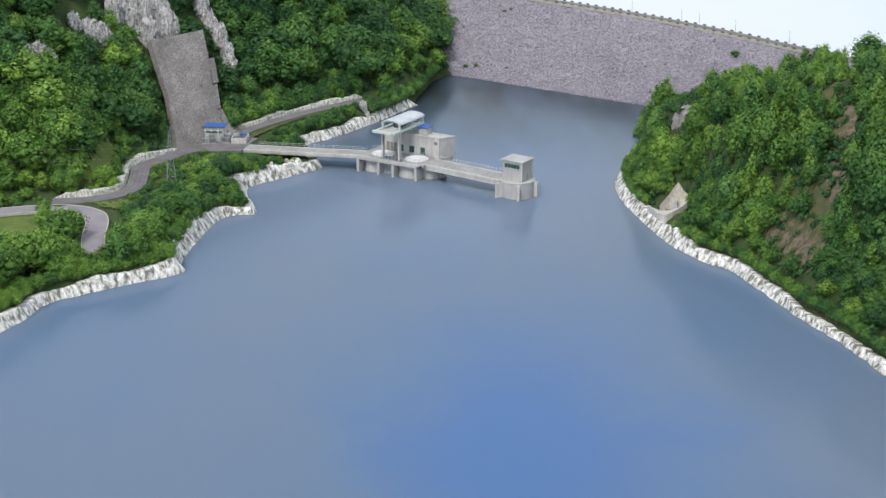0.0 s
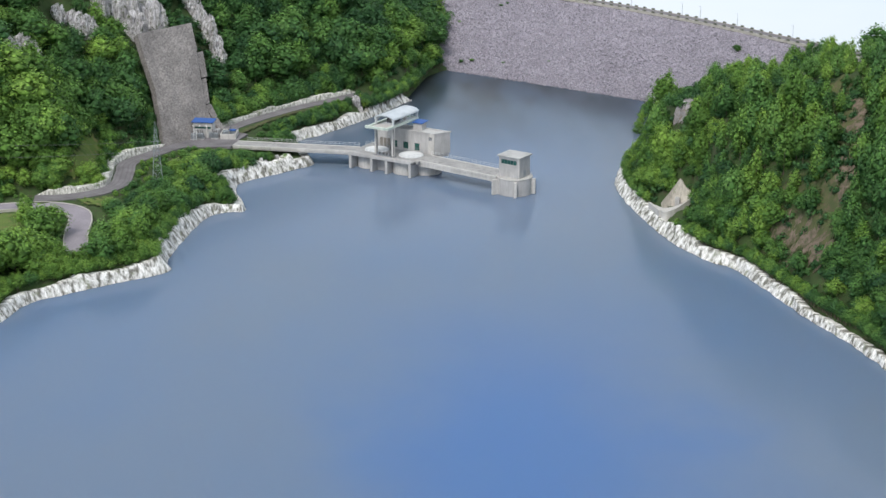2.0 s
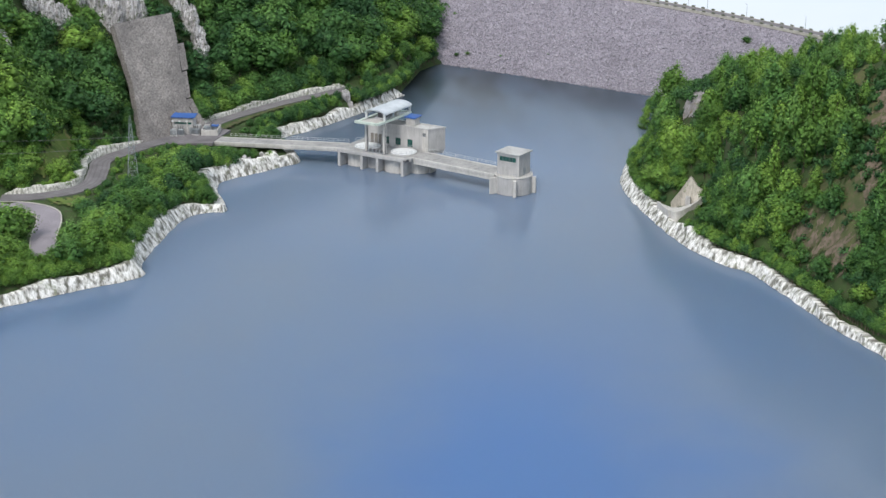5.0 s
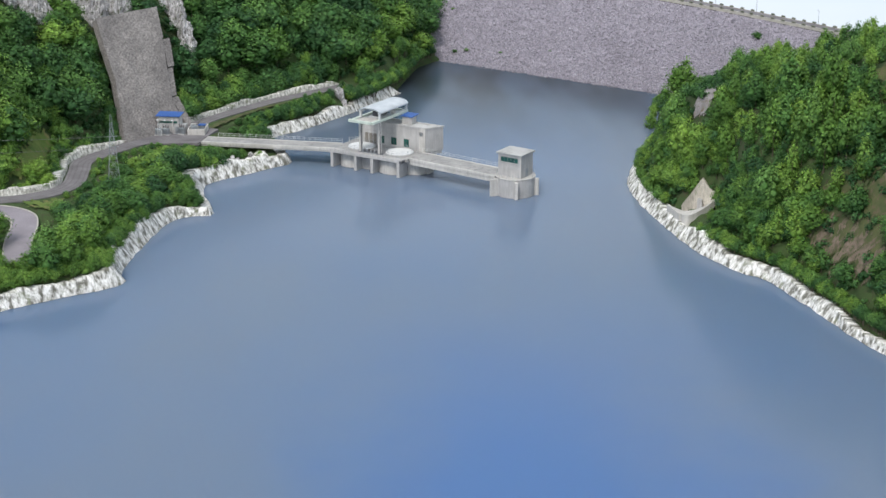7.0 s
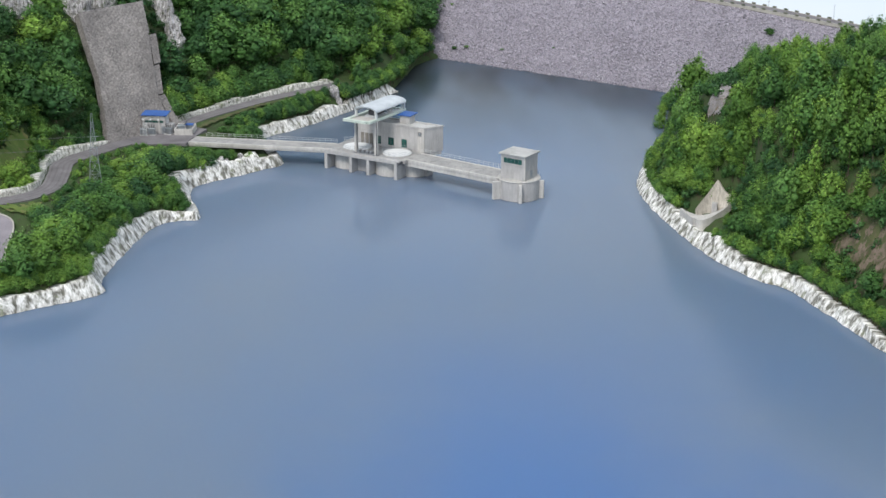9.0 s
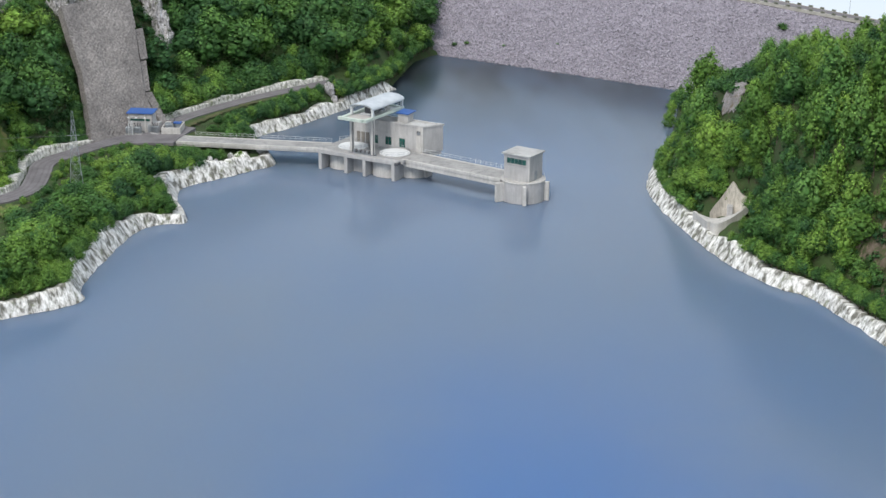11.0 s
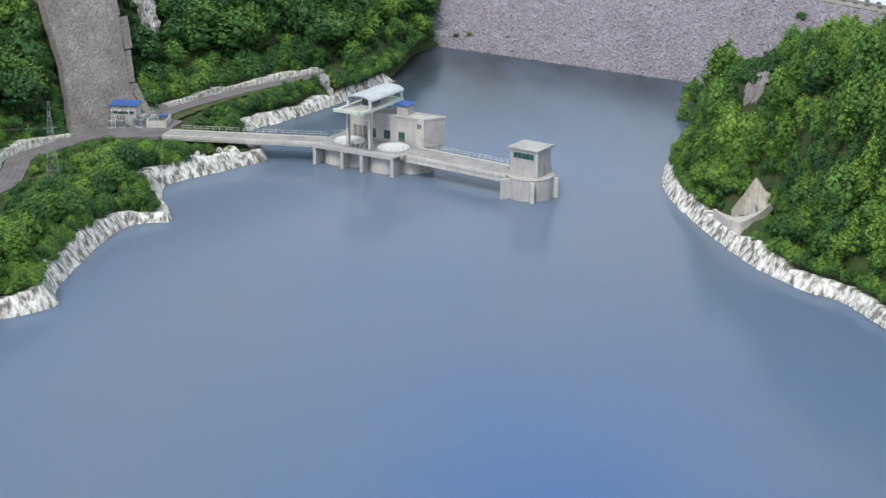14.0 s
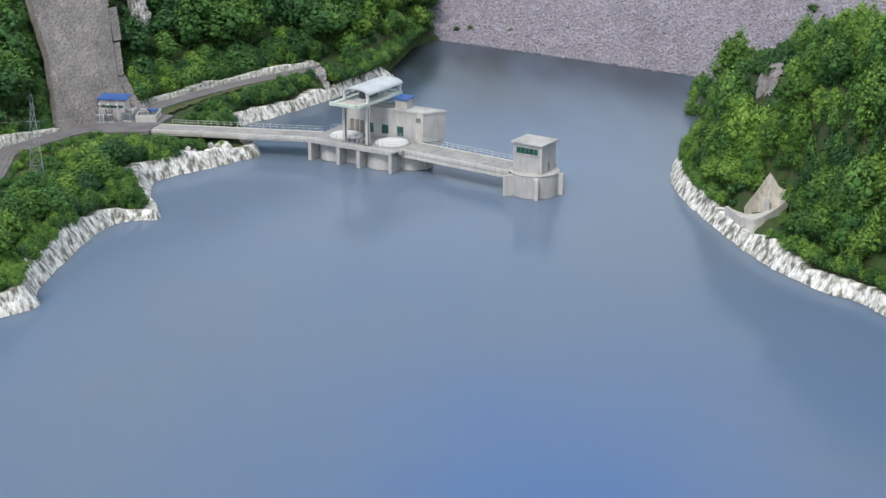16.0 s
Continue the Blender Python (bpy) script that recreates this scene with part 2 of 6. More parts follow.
def water_material():
    """Milky lake water, paler by the intake. Painted in: blue sky mirrored in the middle of the lower lake, dark
    reflections towards the dam's foot.
    """
    m, n, l, b = material("blue_grey_lake_water", 0.15, 0, 0.19)
    b.inputs["IOR"].default_value = 1.33
    b.inputs["Subsurface Weight"].default_value, b.inputs["Subsurface Scale"].default_value = 1.0, 8.0
    b.inputs["Subsurface Radius"].default_value = (0.7, 0.9, 1.0)
    wide = noise_node(n, l, 0.012, 3, 0.5, (1, 0.45, 1), 2.0)
    col = ramp_node(n, l, wide, [(0.3, (0.146, 0.190, 0.256)), (0.7, (0.107, 0.177, 0.310))])
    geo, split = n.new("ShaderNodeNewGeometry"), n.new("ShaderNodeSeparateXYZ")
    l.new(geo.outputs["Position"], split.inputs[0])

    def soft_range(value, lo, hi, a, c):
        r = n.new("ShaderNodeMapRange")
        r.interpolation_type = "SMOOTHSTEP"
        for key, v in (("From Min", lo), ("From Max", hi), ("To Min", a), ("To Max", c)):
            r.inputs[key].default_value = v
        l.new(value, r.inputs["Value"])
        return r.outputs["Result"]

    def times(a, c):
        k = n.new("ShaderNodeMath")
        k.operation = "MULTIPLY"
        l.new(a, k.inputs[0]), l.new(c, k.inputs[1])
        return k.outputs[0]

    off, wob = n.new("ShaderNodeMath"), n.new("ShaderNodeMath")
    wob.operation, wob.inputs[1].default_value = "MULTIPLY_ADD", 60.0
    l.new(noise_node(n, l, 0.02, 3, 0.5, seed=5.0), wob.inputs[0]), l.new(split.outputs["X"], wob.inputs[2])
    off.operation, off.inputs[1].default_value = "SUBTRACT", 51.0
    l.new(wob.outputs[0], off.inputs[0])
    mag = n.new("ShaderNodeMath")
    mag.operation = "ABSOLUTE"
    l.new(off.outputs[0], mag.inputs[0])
    # paler grey-blue in a band across the lake by the intake
    pale_zone = times(soft_range(split.outputs["Y"], 415, 470, 0.0, 0.3), soft_range(split.outputs["Y"], 500, 575, 1.0, 0.0))
    col = mix_node(n, l, col, (0.200, 0.232, 0.284), pale_zone)
    # blue sky mirrored in the lower lake, painted into the base colour by position
    mirrored_sky = times(soft_range(mag.outputs[0], 2, 50, 0.6, 0.0), soft_range(split.outputs["Y"], 320, 425, 1.0, 0.0))
    col = mix_node(n, l, col, (0.046, 0.148, 0.398), mirrored_sky)
    # dark reflections of dam and trees, painted into the colour towards the dam
    dark_mirror = times(soft_range(noise_node(n, l, 0.06, 2, 0.5, (1, 0.3, 1), 8.0), 0.3, 0.7, 0.7, 1.0), soft_range(split.outputs["Y"], 490, 630, 0.0, 1.0))
    col = mix_node(n, l, col, (0.027, 0.036, 0.042), dark_mirror)
    l.new(col, b.inputs["Base Color"])
    chop = noise_node(n, l, 0.55, 4, 0.6, (1, 0.5, 1))
    bump_node(n, l, b, chop, 0.10, 0.12)
    return m


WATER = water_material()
# ---- plan of the valley: shoreline, roads, heights ----
LAKE = [(-600, -1500), (-420, 150), (-135, 335), (-105, 374), (-98, 393), (-90, 400), (-81, 407), (-71, 413.5), (-67.2, 418.3), (-69, 425.5), (-67.5, 441), (-64, 461),
        (-59, 467), (-54, 468.5), (-58.3, 486), (-58, 496), (-51, 503), (-43.5, 510.5), (-38.2, 516.2), (-40, 524), (-45.5, 541.5), (-38, 552), (-31, 562), (-22.7, 575),
        (-9.5, 599.5), (-2.4, 637), (3.4, 647), (68.4, 601.5), (73, 595), (67, 563), (59, 525), (52.5, 498.5), (53, 480), (57, 459), (62, 439.5), (69.5, 424.5),
        (74.5, 419), (79.5, 405), (86.3, 383.2), (92.4, 368.1), (98.3, 347.3), (118, 300), (420, 100), (600, -1500)]
UPHILL = [(-1600, 420), (-180, 462), (-110, 467.5), (-97, 474), (-95.5, 485), (-96.5, 498), (-86.5, 520), (-79, 531), (-71, 545), (-65, 556), (-52, 573), (-37, 586), (-27, 593), (-12, 606),
          (-3, 640), (2, 656), (4, 690), (6, 726), (10, 1500), (-1600, 1500)]
CREST = [(-12, 739), (11, 716.5), (38.4, 690), (70, 660.4), (98.6, 628), (115.7, 605), (130, 585.6), (142, 569)]
FOOT = [(-14, 660), (3.4, 647), (68.4, 601.5), (92, 584)]
CREST_Z = 22.0
ROAD_UP = [(-112, 463.6), (-103, 465), (-95, 470), (-91, 478), (-91.5, 490), (-92, 500), (-86, 511), (-80, 519.5), (-73, 523), (-64, 524)]
ROAD_BACK = [(-72, 531), (-66.5, 541), (-60.5, 551), (-48, 567.5), (-35, 580.5), (-26, 589.5)]
ROAD_LOW = [(-190, 450), (-135, 453), (-116, 457), (-106, 457.5), (-98.5, 453), (-95.5, 445), (-94, 432), (-92, 422), (-90.8, 417.5)]


def poly_distance(points, x, y, closed=True):
    """Distance to a polyline; for a closed one negative inside."""
    x, y = np.asarray(x, float), np.asarray(y, float)
    p = list(points) + ([points[0]] if closed else [])
    d, inside = np.full(x.shape, 1e9), np.zeros(x.shape, bool)
    for (ax, ay), (bx, by) in zip(p[:-1], p[1:]):
        t = np.clip(((x - ax) * (bx - ax) + (y - ay) * (by - ay)) / ((bx - ax) ** 2 + (by - ay) ** 2), 0, 1)
        d = np.minimum(d, np.hypot(x - ax - t * (bx - ax), y - ay - t * (by - ay)))
        if closed and ay != by:
            inside ^= ((ay > y) != (by > y)) & (x < (bx - ax) * (y - ay) / (by - ay) + ax)
    return np.where(inside, -d, d) if closed else d


def behind_crest(x, y):
    """How far a place lies beyond the dam's crest, downstream."""
    x, y = np.asarray(x, float), np.asarray(y, float)
    best, side = np.full(x.shape, 1e9), np.zeros(x.shape)
    for (ax, ay), (bx, by) in zip(CREST[:-1], CREST[1:]):
        ex, ey = bx - ax, by - ay
        t = np.clip(((x - ax) * ex + (y - ay) * ey) / (ex * ex + ey * ey), 0, 1)
        d = np.hypot(x - ax - t * ex, y - ay - t * ey)
        s = (ex * (y - ay) - ey * (x - ax)) / math.hypot(ex, ey)
        side = np.where(d < best, s, side)
        best = np.minimum(best, d)
    return side


def lumps(x, y, size, seed=0.0):
    """Cheap smooth unevenness, about -1 to 1."""
    a, b = x / size + seed, y / size - seed * 1.7
    return (np.sin(a * 2.1 + np.sin(b * 1.7)) + np.sin(b * 2.6 + 1.3 * np.sin(a * 1.1 + 2)) + np.sin((a + b) * 3.7 + 1.1)) / 3


def right_cap(x, y):
    e = x - 82
    back = np.clip(y - 540, 0, 40) * np.clip((x - 72) / 8, 0, 1)
    return 32.6 + 0.41 * np.clip(e, -40, 2) + 0.42 * np.clip(e - 14, 0, 14) - 0.2 * np.clip(y - 480, -60, 32) - 0.55 * np.clip(y - 512, 0, 30) - 0.5 * back


def ground_z(x, y):
    x, y = np.asarray(x, float), np.asarray(y, float)
    d = poly_distance(LAKE, x, y)
    up = -poly_distance(UPHILL, x, y)
    road = np.minimum(poly_distance(ROAD_UP, x, y, False), poly_distance(ROAD_BACK, x, y, False))
    terrace = 5 - np.clip((road - 4) * 0.1, 0, 1.3)
    hill = np.where(up < 55, 5 + 0.98 * np.clip(up - 1.5, 0, None), 5 + 52.4 + 0.5 * (up - 55)) + np.clip(up / 20, 0, 1) * 1.6 * lumps(x, y, 17)
    hill = np.minimum(hill, 230 + 20 * lumps(x, y, 200))
    left = np.where(up > 0, hill, terrace)
    rise = np.where(d < 16, 4.25 + 2.1 * np.clip(d - 5, 0, None), 27.35 + 0.85 * (d - 16)) + np.clip(d / 15, 0, 1) * 1.2 * lumps(x, y, 14, 3)
    right = np.minimum(rise, np.maximum(right_cap(x, y), -40) + 0.5 * lumps(x, y, 11, 5))
    z = np.where((x < 20) & ~((y > 640) & (x > 4)), left, right)
    z = np.where(d < 5, np.minimum(z, -3 + 1.45 * np.clip(d, 0, None)), z)
    z = np.where(d < 0, -6 - np.clip(-d * 0.5, 0, 25), z)
    gully = poly_distance([(-58, 517.5), (-36, 513.5)], x, y, False)
    z = np.where((d > 0) & (x < 0) & (gully < 12), np.minimum(z, 2.4 + 0.4 * np.clip(gully - 5, 0, None)), z)
    pit = np.hypot((x - 65.3) / 6.8, (y - 454.3) / 8.4)
    z = np.where((d > 0) & (pit < 1.6), np.minimum(z, 4.6 + np.clip(pit - 1, 0, None) * 60), z)
    c = behind_crest(x, y)
    in_dam = (y > 575) & (c < 2) & (c > -75) & (x > 3) & (x < 128) & (d > 0) & (0.744 * x + y > 653)
    z = np.where(in_dam, np.minimum(z, -3 + 0.0 * z), z)
    z = np.where((c > 2) & (x > -8), np.minimum(z, 19 - 0.55 * (c - 2)), z)
    return z
# ---- end of plan ----
# ---- builders ----
def part(name, bm, mat, parent=None, label=""):
    """Links a bmesh as one mesh object, under a thing or a part if one is given."""
    me = bpy.data.meshes.new(name)
    bm.to_mesh(me)
    bm.free()
    me.materials.append(mat)
    ob = new(name, me)
    if parent:
        ob.parent = parent
    return tagged(ob, label)


def again(ob, m, parent=None):
    """Another object on the same mesh."""
    o = new(ob.name.split(".")[0], ob.data)
    o.matrix_basis = m
    o.parent = parent or ob.parent
    return o


def thing(name, label, category, m=None, group="", kind=""):
    ob = new(name)
    if m is not None:
        ob.matrix_world = m
    return tagged(ob, label, category, group, kind)


def array_mesh(name, verts, faces, mat, parent=None, smooth=False):
    me = bpy.data.meshes.new(name)
    me.from_pydata([tuple(v) for v in verts], [], [tuple(f) for f in faces])
    me.materials.append(mat)
    if smooth:
        me.polygons.foreach_set("use_smooth", [True] * len(me.polygons))
    ob = new(name, me)
    if parent:
        ob.parent = parent
    return ob


def quads_mesh(name, verts, quads, mat, smooth=False, tint=None, normals=None, joined=False):
    """A large mesh of quads or triangles from numpy arrays."""
    me = bpy.data.meshes.new(name)
    nq, k = quads.shape
    me.vertices.add(len(verts)), me.loops.add(nq * k), me.polygons.add(nq)
    me.vertices.foreach_set("co", np.ascontiguousarray(verts, np.float32).ravel())
    me.loops.foreach_set("vertex_index", np.ascontiguousarray(quads, np.int32).ravel())
    me.polygons.foreach_set("loop_start", np.arange(0, nq * k, k, dtype=np.int32))
    me.update(calc_edges=True)
    me.validate()
    me.materials.append(mat)
    if tint is not None:
        me.attributes.new("tint", "FLOAT", "POINT").data.foreach_set("value", np.ascontiguousarray(tint, np.float32))
    if smooth:
        me.polygons.foreach_set("use_smooth", np.ones(nq, bool))
    if joined:
        me.attributes.new("joined", "FLOAT", "POINT").data.foreach_set("value", np.ones(len(verts), np.float32))
    if normals is not None:
        me.normals_split_custom_set_from_vertices(normals)
    return me


def box(x0, x1, y0, y1, z0, z1, bevel=0.06, bm=None):
    bm = bm or bmesh.new()
    r = bmesh.ops.create_cube(bm, size=1)
    vs = r["verts"]
    for v in vs:
        v.co = Vector(((x0 + x1) / 2 + v.co.x * (x1 - x0), (y0 + y1) / 2 + v.co.y * (y1 - y0), (z0 + z1) / 2 + v.co.z * (z1 - z0)))
    if bevel:
        bmesh.ops.bevel(bm, geom=list({e for v in vs for e in v.link_edges}), offset=bevel, segments=1, affect="EDGES")
    return bm


def rod(a, b, r, sides=6, bm=None, r2=None):
    bm = bm or bmesh.new()
    a, b = Vector(a), Vector(b)
    d = b - a
    q = d.to_track_quat("Z", "Y").to_matrix().to_4x4()
    bmesh.ops.create_cone(bm, cap_ends=True, segments=sides, radius1=r, radius2=r if r2 is None else r2, depth=d.length, matrix=Matrix.Translation((a + b) / 2) @ q)
    return bm


def drum(x, y, z0, z1, r, sides=40, bm=None, bevel=0.08):
    bm = bm or bmesh.new()
    res = bmesh.ops.create_cone(bm, cap_ends=True, segments=sides, radius1=r, radius2=r, depth=z1 - z0, matrix=Matrix.Translation((x, y, (z0 + z1) / 2)))
    rim = [e for e in {e for v in res["verts"] for e in v.link_edges} if abs(e.verts[0].co.z - e.verts[1].co.z) < 1e-4]
    if bevel:
        bmesh.ops.bevel(bm, geom=rim, offset=bevel, segments=1, affect="EDGES")
    return bm


def prism(outline, z0, z1, bm=None):
    """An upright block on a plan outline."""
    bm = bm or bmesh.new()
    lo, hi = [bm.verts.new((x, y, z0)) for x, y in outline], [bm.verts.new((x, y, z1)) for x, y in outline]
    n = len(outline)
    bm.faces.new(hi), bm.faces.new(lo[::-1])
    for i in range(n):
        bm.faces.new((lo[i], lo[(i + 1) % n], hi[(i + 1) % n], hi[i]))
    bmesh.ops.recalc_face_normals(bm, faces=bm.faces[:])
    return bm


def smooth_line(points, step=1.0):
    """Points at even steps along a smooth curve through the given ones."""
    p = [Vector(q) for q in points]
    p = [2 * p[0] - p[1]] + p + [2 * p[-1] - p[-2]]
    out = []
    for i in range(1, len(p) - 2):
        k = max(2, int((p[i + 1] - p[i]).length / (step * 0.25)))
        for j in range(k):
            t = j / k
            out.append(0.5 * (2 * p[i] + (p[i + 1] - p[i - 1]) * t + (2 * p[i - 1] - 5 * p[i] + 4 * p[i + 1] - p[i + 2]) * t * t + (3 * p[i] - p[i - 1] - 3 * p[i + 1] + p[i + 2]) * t ** 3))
    out.append(p[-2])
    even, run = [out[0]], 0.0
    for a, b in zip(out[:-1], out[1:]):
        run += (b - a).length
        if run >= step:
            even.append(b)
            run = 0.0
    return even


def side_of(line):
    """The unit vector to the left at each point of a plan line."""
    res = []
    for i in range(len(line)):
        d = (line[min(i + 1, len(line) - 1)] - line[max(i - 1, 0)]).normalized()
        res.append(Vector((-d.y, d.x)))
    return res


# ---- water and ground ----
bm = bmesh.new()
bm.faces.new([bm.verts.new(p) for p in ((-2500, -2500, 0), (2500, -2500, 0), (2500, 668, 0), (-2500, 668, 0))])
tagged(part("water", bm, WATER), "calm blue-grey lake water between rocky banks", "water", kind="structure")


def uneven_steps(lo, hi, fine, a, b, coarse):
    return np.concatenate([np.arange(lo, a, coarse), np.arange(a, b, fine), np.arange(b, hi + coarse, coarse)])


gx, gy = uneven_steps(-2200, 2200, 2.3, -190, 190, 70.0), uneven_steps(-400, 2400, 2.3, 330, 740, 60.0)
GX, GY = np.meshgrid(gx, gy)
GZ = ground_z(GX, GY) + np.where(poly_distance(LAKE, GX, GY) > 4, 0.18 * lumps(GX, GY, 2.3, 1), 0)
idx = np.arange(GX.size).reshape(GX.shape)
quads = np.stack([idx[:-1, :-1], idx[:-1, 1:], idx[1:, 1:], idx[1:, :-1]], -1).reshape(-1, 4)
tagged(new("ground", quads_mesh("ground", np.stack([GX, GY, GZ], -1).reshape(-1, 3), quads, GROUND, True)), "grassy soil of steep wooded valley sides", "ground", kind="structure")


# ---- pale rock banks along the waterline ----
def rock_bank(line, toe_inside, name, label, height=5.2, flip=1, mat=None, rows=11, lean=0.7, jag=0.6, taper=True, z_base=0.0, step=0.5, hand=1):
    """A jagged steep strip of bare rock that rises from the water to the wood's edge."""
    pts = smooth_line(line, step)
    side = side_of(pts)
    verts, n = [], len(pts)
    run, flow = 0.0, []
    for i, (p, s) in enumerate(zip(pts, side)):
        run += (p - pts[i - 1]).length if i else 0.0
        end = min(1.0, i / 8, (n - 1 - i) / 8) if taper else 1.0
        wob = noise.noise((p.x * 0.09, p.y * 0.09, 3.1))
        h = height * (0.86 + 0.45 * wob + 0.10 * noise.noise((p.x * 0.5, p.y * 0.5, 9.0))) * max(0.12, end)
        if z_base == 0.0:
            h *= 0.8 if p.x < 0 and p.y > 530 else min(1.05, max(0.72 if p.x < 0 else 0.6, 0.72 + (p.y - (400 if p.x < 0 else 395)) * 0.012))
        if poly_distance([(-64, 522.5), (-26, 515)], p.x, p.y, False) < 7.5 and z_base == 0.0:
            h = min(h, 3.1)
        if z_base == 0.0:
            # the small headland runs out low
            h *= min(1.0, 0.45 + 0.055 * max(0.0, math.hypot(p.x + 55, p.y - 469.5) - 2))
        for j in range(rows):
            f = j / (rows - 1)
            up = -1.2 + (h + 1.2) * f
            out = toe_inside - f * (h * lean)
            rib = noise.noise((run * 0.25 + up * 0.25, 2.0, up * 0.2)) * 1.2 + noise.noise((run * 0.6 - up * 0.6, 7.0, up * 0.5)) * 0.25
            out += jag * rib * (0.35 + 0.65 * min(1, f * 3))
            q = p + s * (flip * out)
            lift = 0.4 * noise.noise((run * 0.45, 5.0, up * 0.3)) * f
            flow += [run * hand, up, 0.0]
            if j == rows - 1:
                q, lift = p + s * (flip * (toe_inside - h * lean - 2.2)), -0.9
            verts.append((q.x, q.y, z_base + up + lift))
    faces = [(i * rows + j, (i + 1) * rows + j, (i + 1) * rows + j + 1, i * rows + j + 1) for i in range(n - 1) for j in range(rows - 1)]
    ob = array_mesh(name, verts, faces, mat or BANK, smooth=True)
    ob.data.attributes.new("flow", "FLOAT_VECTOR", "POINT").data.foreach_set("vector", flow)
    return tagged(ob, label, "rock bank", kind="structure")


rock_bank(LAKE[2:25], 0.3, "rock_bank", "bare pale limestone bank along the lake and under the bridge", 5.2, flip=-1, jag=0.42)
rock_bank(LAKE[30:41], 0.3, "rock_bank", "bare pale limestone bank below the wooded slope", 4.3, flip=-1, jag=0.5, hand=-1)


# ---- the rockfill dam ----
dam = thing("rockfill_dam", "lilac-grey rockfill dam with a road on its crest", "dam")
crest_line = smooth_line(CREST, 2.0)


def along(line, f):
    """A point at the share f of a polyline's length."""
    p = [Vector(q) for q in line]
    seg = [(b - a).length for a, b in zip(p[:-1], p[1:])]
    run = f * sum(seg)
    for a, b, s in zip(p[:-1], p[1:], seg):
        if run <= s:
            return a.lerp(b, run / s)
        run -= s
    return p[-1]


def face_point(u, v):
    """A place on the dam's upstream face: u along it, v from foot to crest."""
    a, b = along(FOOT, u), along(CREST, u)
    q = a.lerp(b, v)
    return Vector((q.x, q.y, -0.6 + (CREST_Z + 0.2) * v + 0.5 * math.sin(v * math.pi)))


nu, nv = 70, 26
verts = []
for i in range(nu):
    for j in range(nv):
        q = face_point(i / (nu - 1), j / (nv - 1))
        verts.append((q.x, q.y, q.z - 0.35 + 0.35 * noise.noise((q.x * 0.4, q.y * 0.4, q.z * 0.4))))
faces = [(i * nv + j, (i + 1) * nv + j, (i + 1) * nv + j + 1, i * nv + j + 1) for i in range(nu - 1) for j in range(nv - 1)]
array_mesh("face", verts, faces, RUBBLE_BED, dam)

# loose rocks that cover the face
ico = bmesh.new()
bmesh.ops.create_cone(ico, cap_ends=True, segments=4, radius1=1.0, radius2=0.75, depth=1.1)
bmesh.ops.triangulate(ico, faces=ico.faces[:])
ICO_V = np.array([v.co[:] for v in ico.verts])
ICO_F = np.array([[v.index for v in f.verts] for f in ico.faces])
ico.free()
rs = np.random.RandomState(5)
COUNT = 27000
rock_v, rock_f = [], []
us, vs = rs.rand(COUNT), rs.rand(COUNT)
for k in range(COUNT):
    q = face_point(0.04 + 0.95 * us[k], 0.0 + 0.985 * vs[k])
    size = 0.14 + 0.19 * rs.rand() ** 2.0
    if rs.rand() < 0.03:
        size *= 1.6
    t = ICO_V * (0.75 + 0.5 * rs.rand(len(ICO_V), 1)) * size * (0.75 + 0.6 * rs.rand(3))
    ang, tip = rs.rand() * 6.283, rs.rand() * 6.283
    c, s, c2, s2 = math.cos(ang), math.sin(ang), math.cos(tip), math.sin(tip)
    t = t @ np.array([[1, 0, 0], [0, c2, -s2], [0, s2, c2]]) @ np.array([[c, -s, 0], [s, c, 0], [0, 0, 1]])
    rock_f.append(ICO_F + k * len(ICO_V))
    rock_v.append(t + (q.x, q.y, q.z - 0.05 + 0.15 * rs.rand()))
rubble = array_mesh("rubble", np.concatenate(rock_v), np.concatenate(rock_f), RUBBLE, dam)
tagged(rubble, "loose lilac-grey quarry rocks", kind="stuff")

# crest road with its kerbs, marker blocks and lamps
side = side_of(crest_line)


def ribbon(line, sides, a, b, z0, z1, bm=None):
    """A long flat bar between two offsets beside a line."""
    bm = bm or bmesh.new()
    rings = []
    for p, s in zip(line, sides):
        l, r = p + s * a, p + s * b
        rings.append([bm.verts.new(c) for c in ((l.x, l.y, z0), (r.x, r.y, z0), (r.x, r.y, z1), (l.x, l.y, z1))])
    for m0, m1 in zip(rings[:-1], rings[1:]):
        for k in range(4):
            bm.faces.new((m0[k], m0[(k + 1) % 4], m1[(k + 1) % 4], m1[k]))
    bm.faces.new(rings[0]), bm.faces.new(rings[-1][::-1])
    bmesh.ops.recalc_face_normals(bm, faces=bm.faces[:])
    return bm


part("crest_road", ribbon(crest_line, side, 0.0, 4.6, CREST_Z - 1.2, CREST_Z + 0.25), ASPHALT, dam, "bleached crest road")
part("kerb", ribbon(crest_line, side, -0.3, 0.0, CREST_Z - 0.6, CREST_Z + 0.4), KERB, dam, "pale concrete kerb")
part("kerb", ribbon(crest_line, side, 4.6, 5.0, CREST_Z - 1.0, CREST_Z + 0.35), KERB, dam, "pale concrete kerb")
marker = None
dist = 0.0
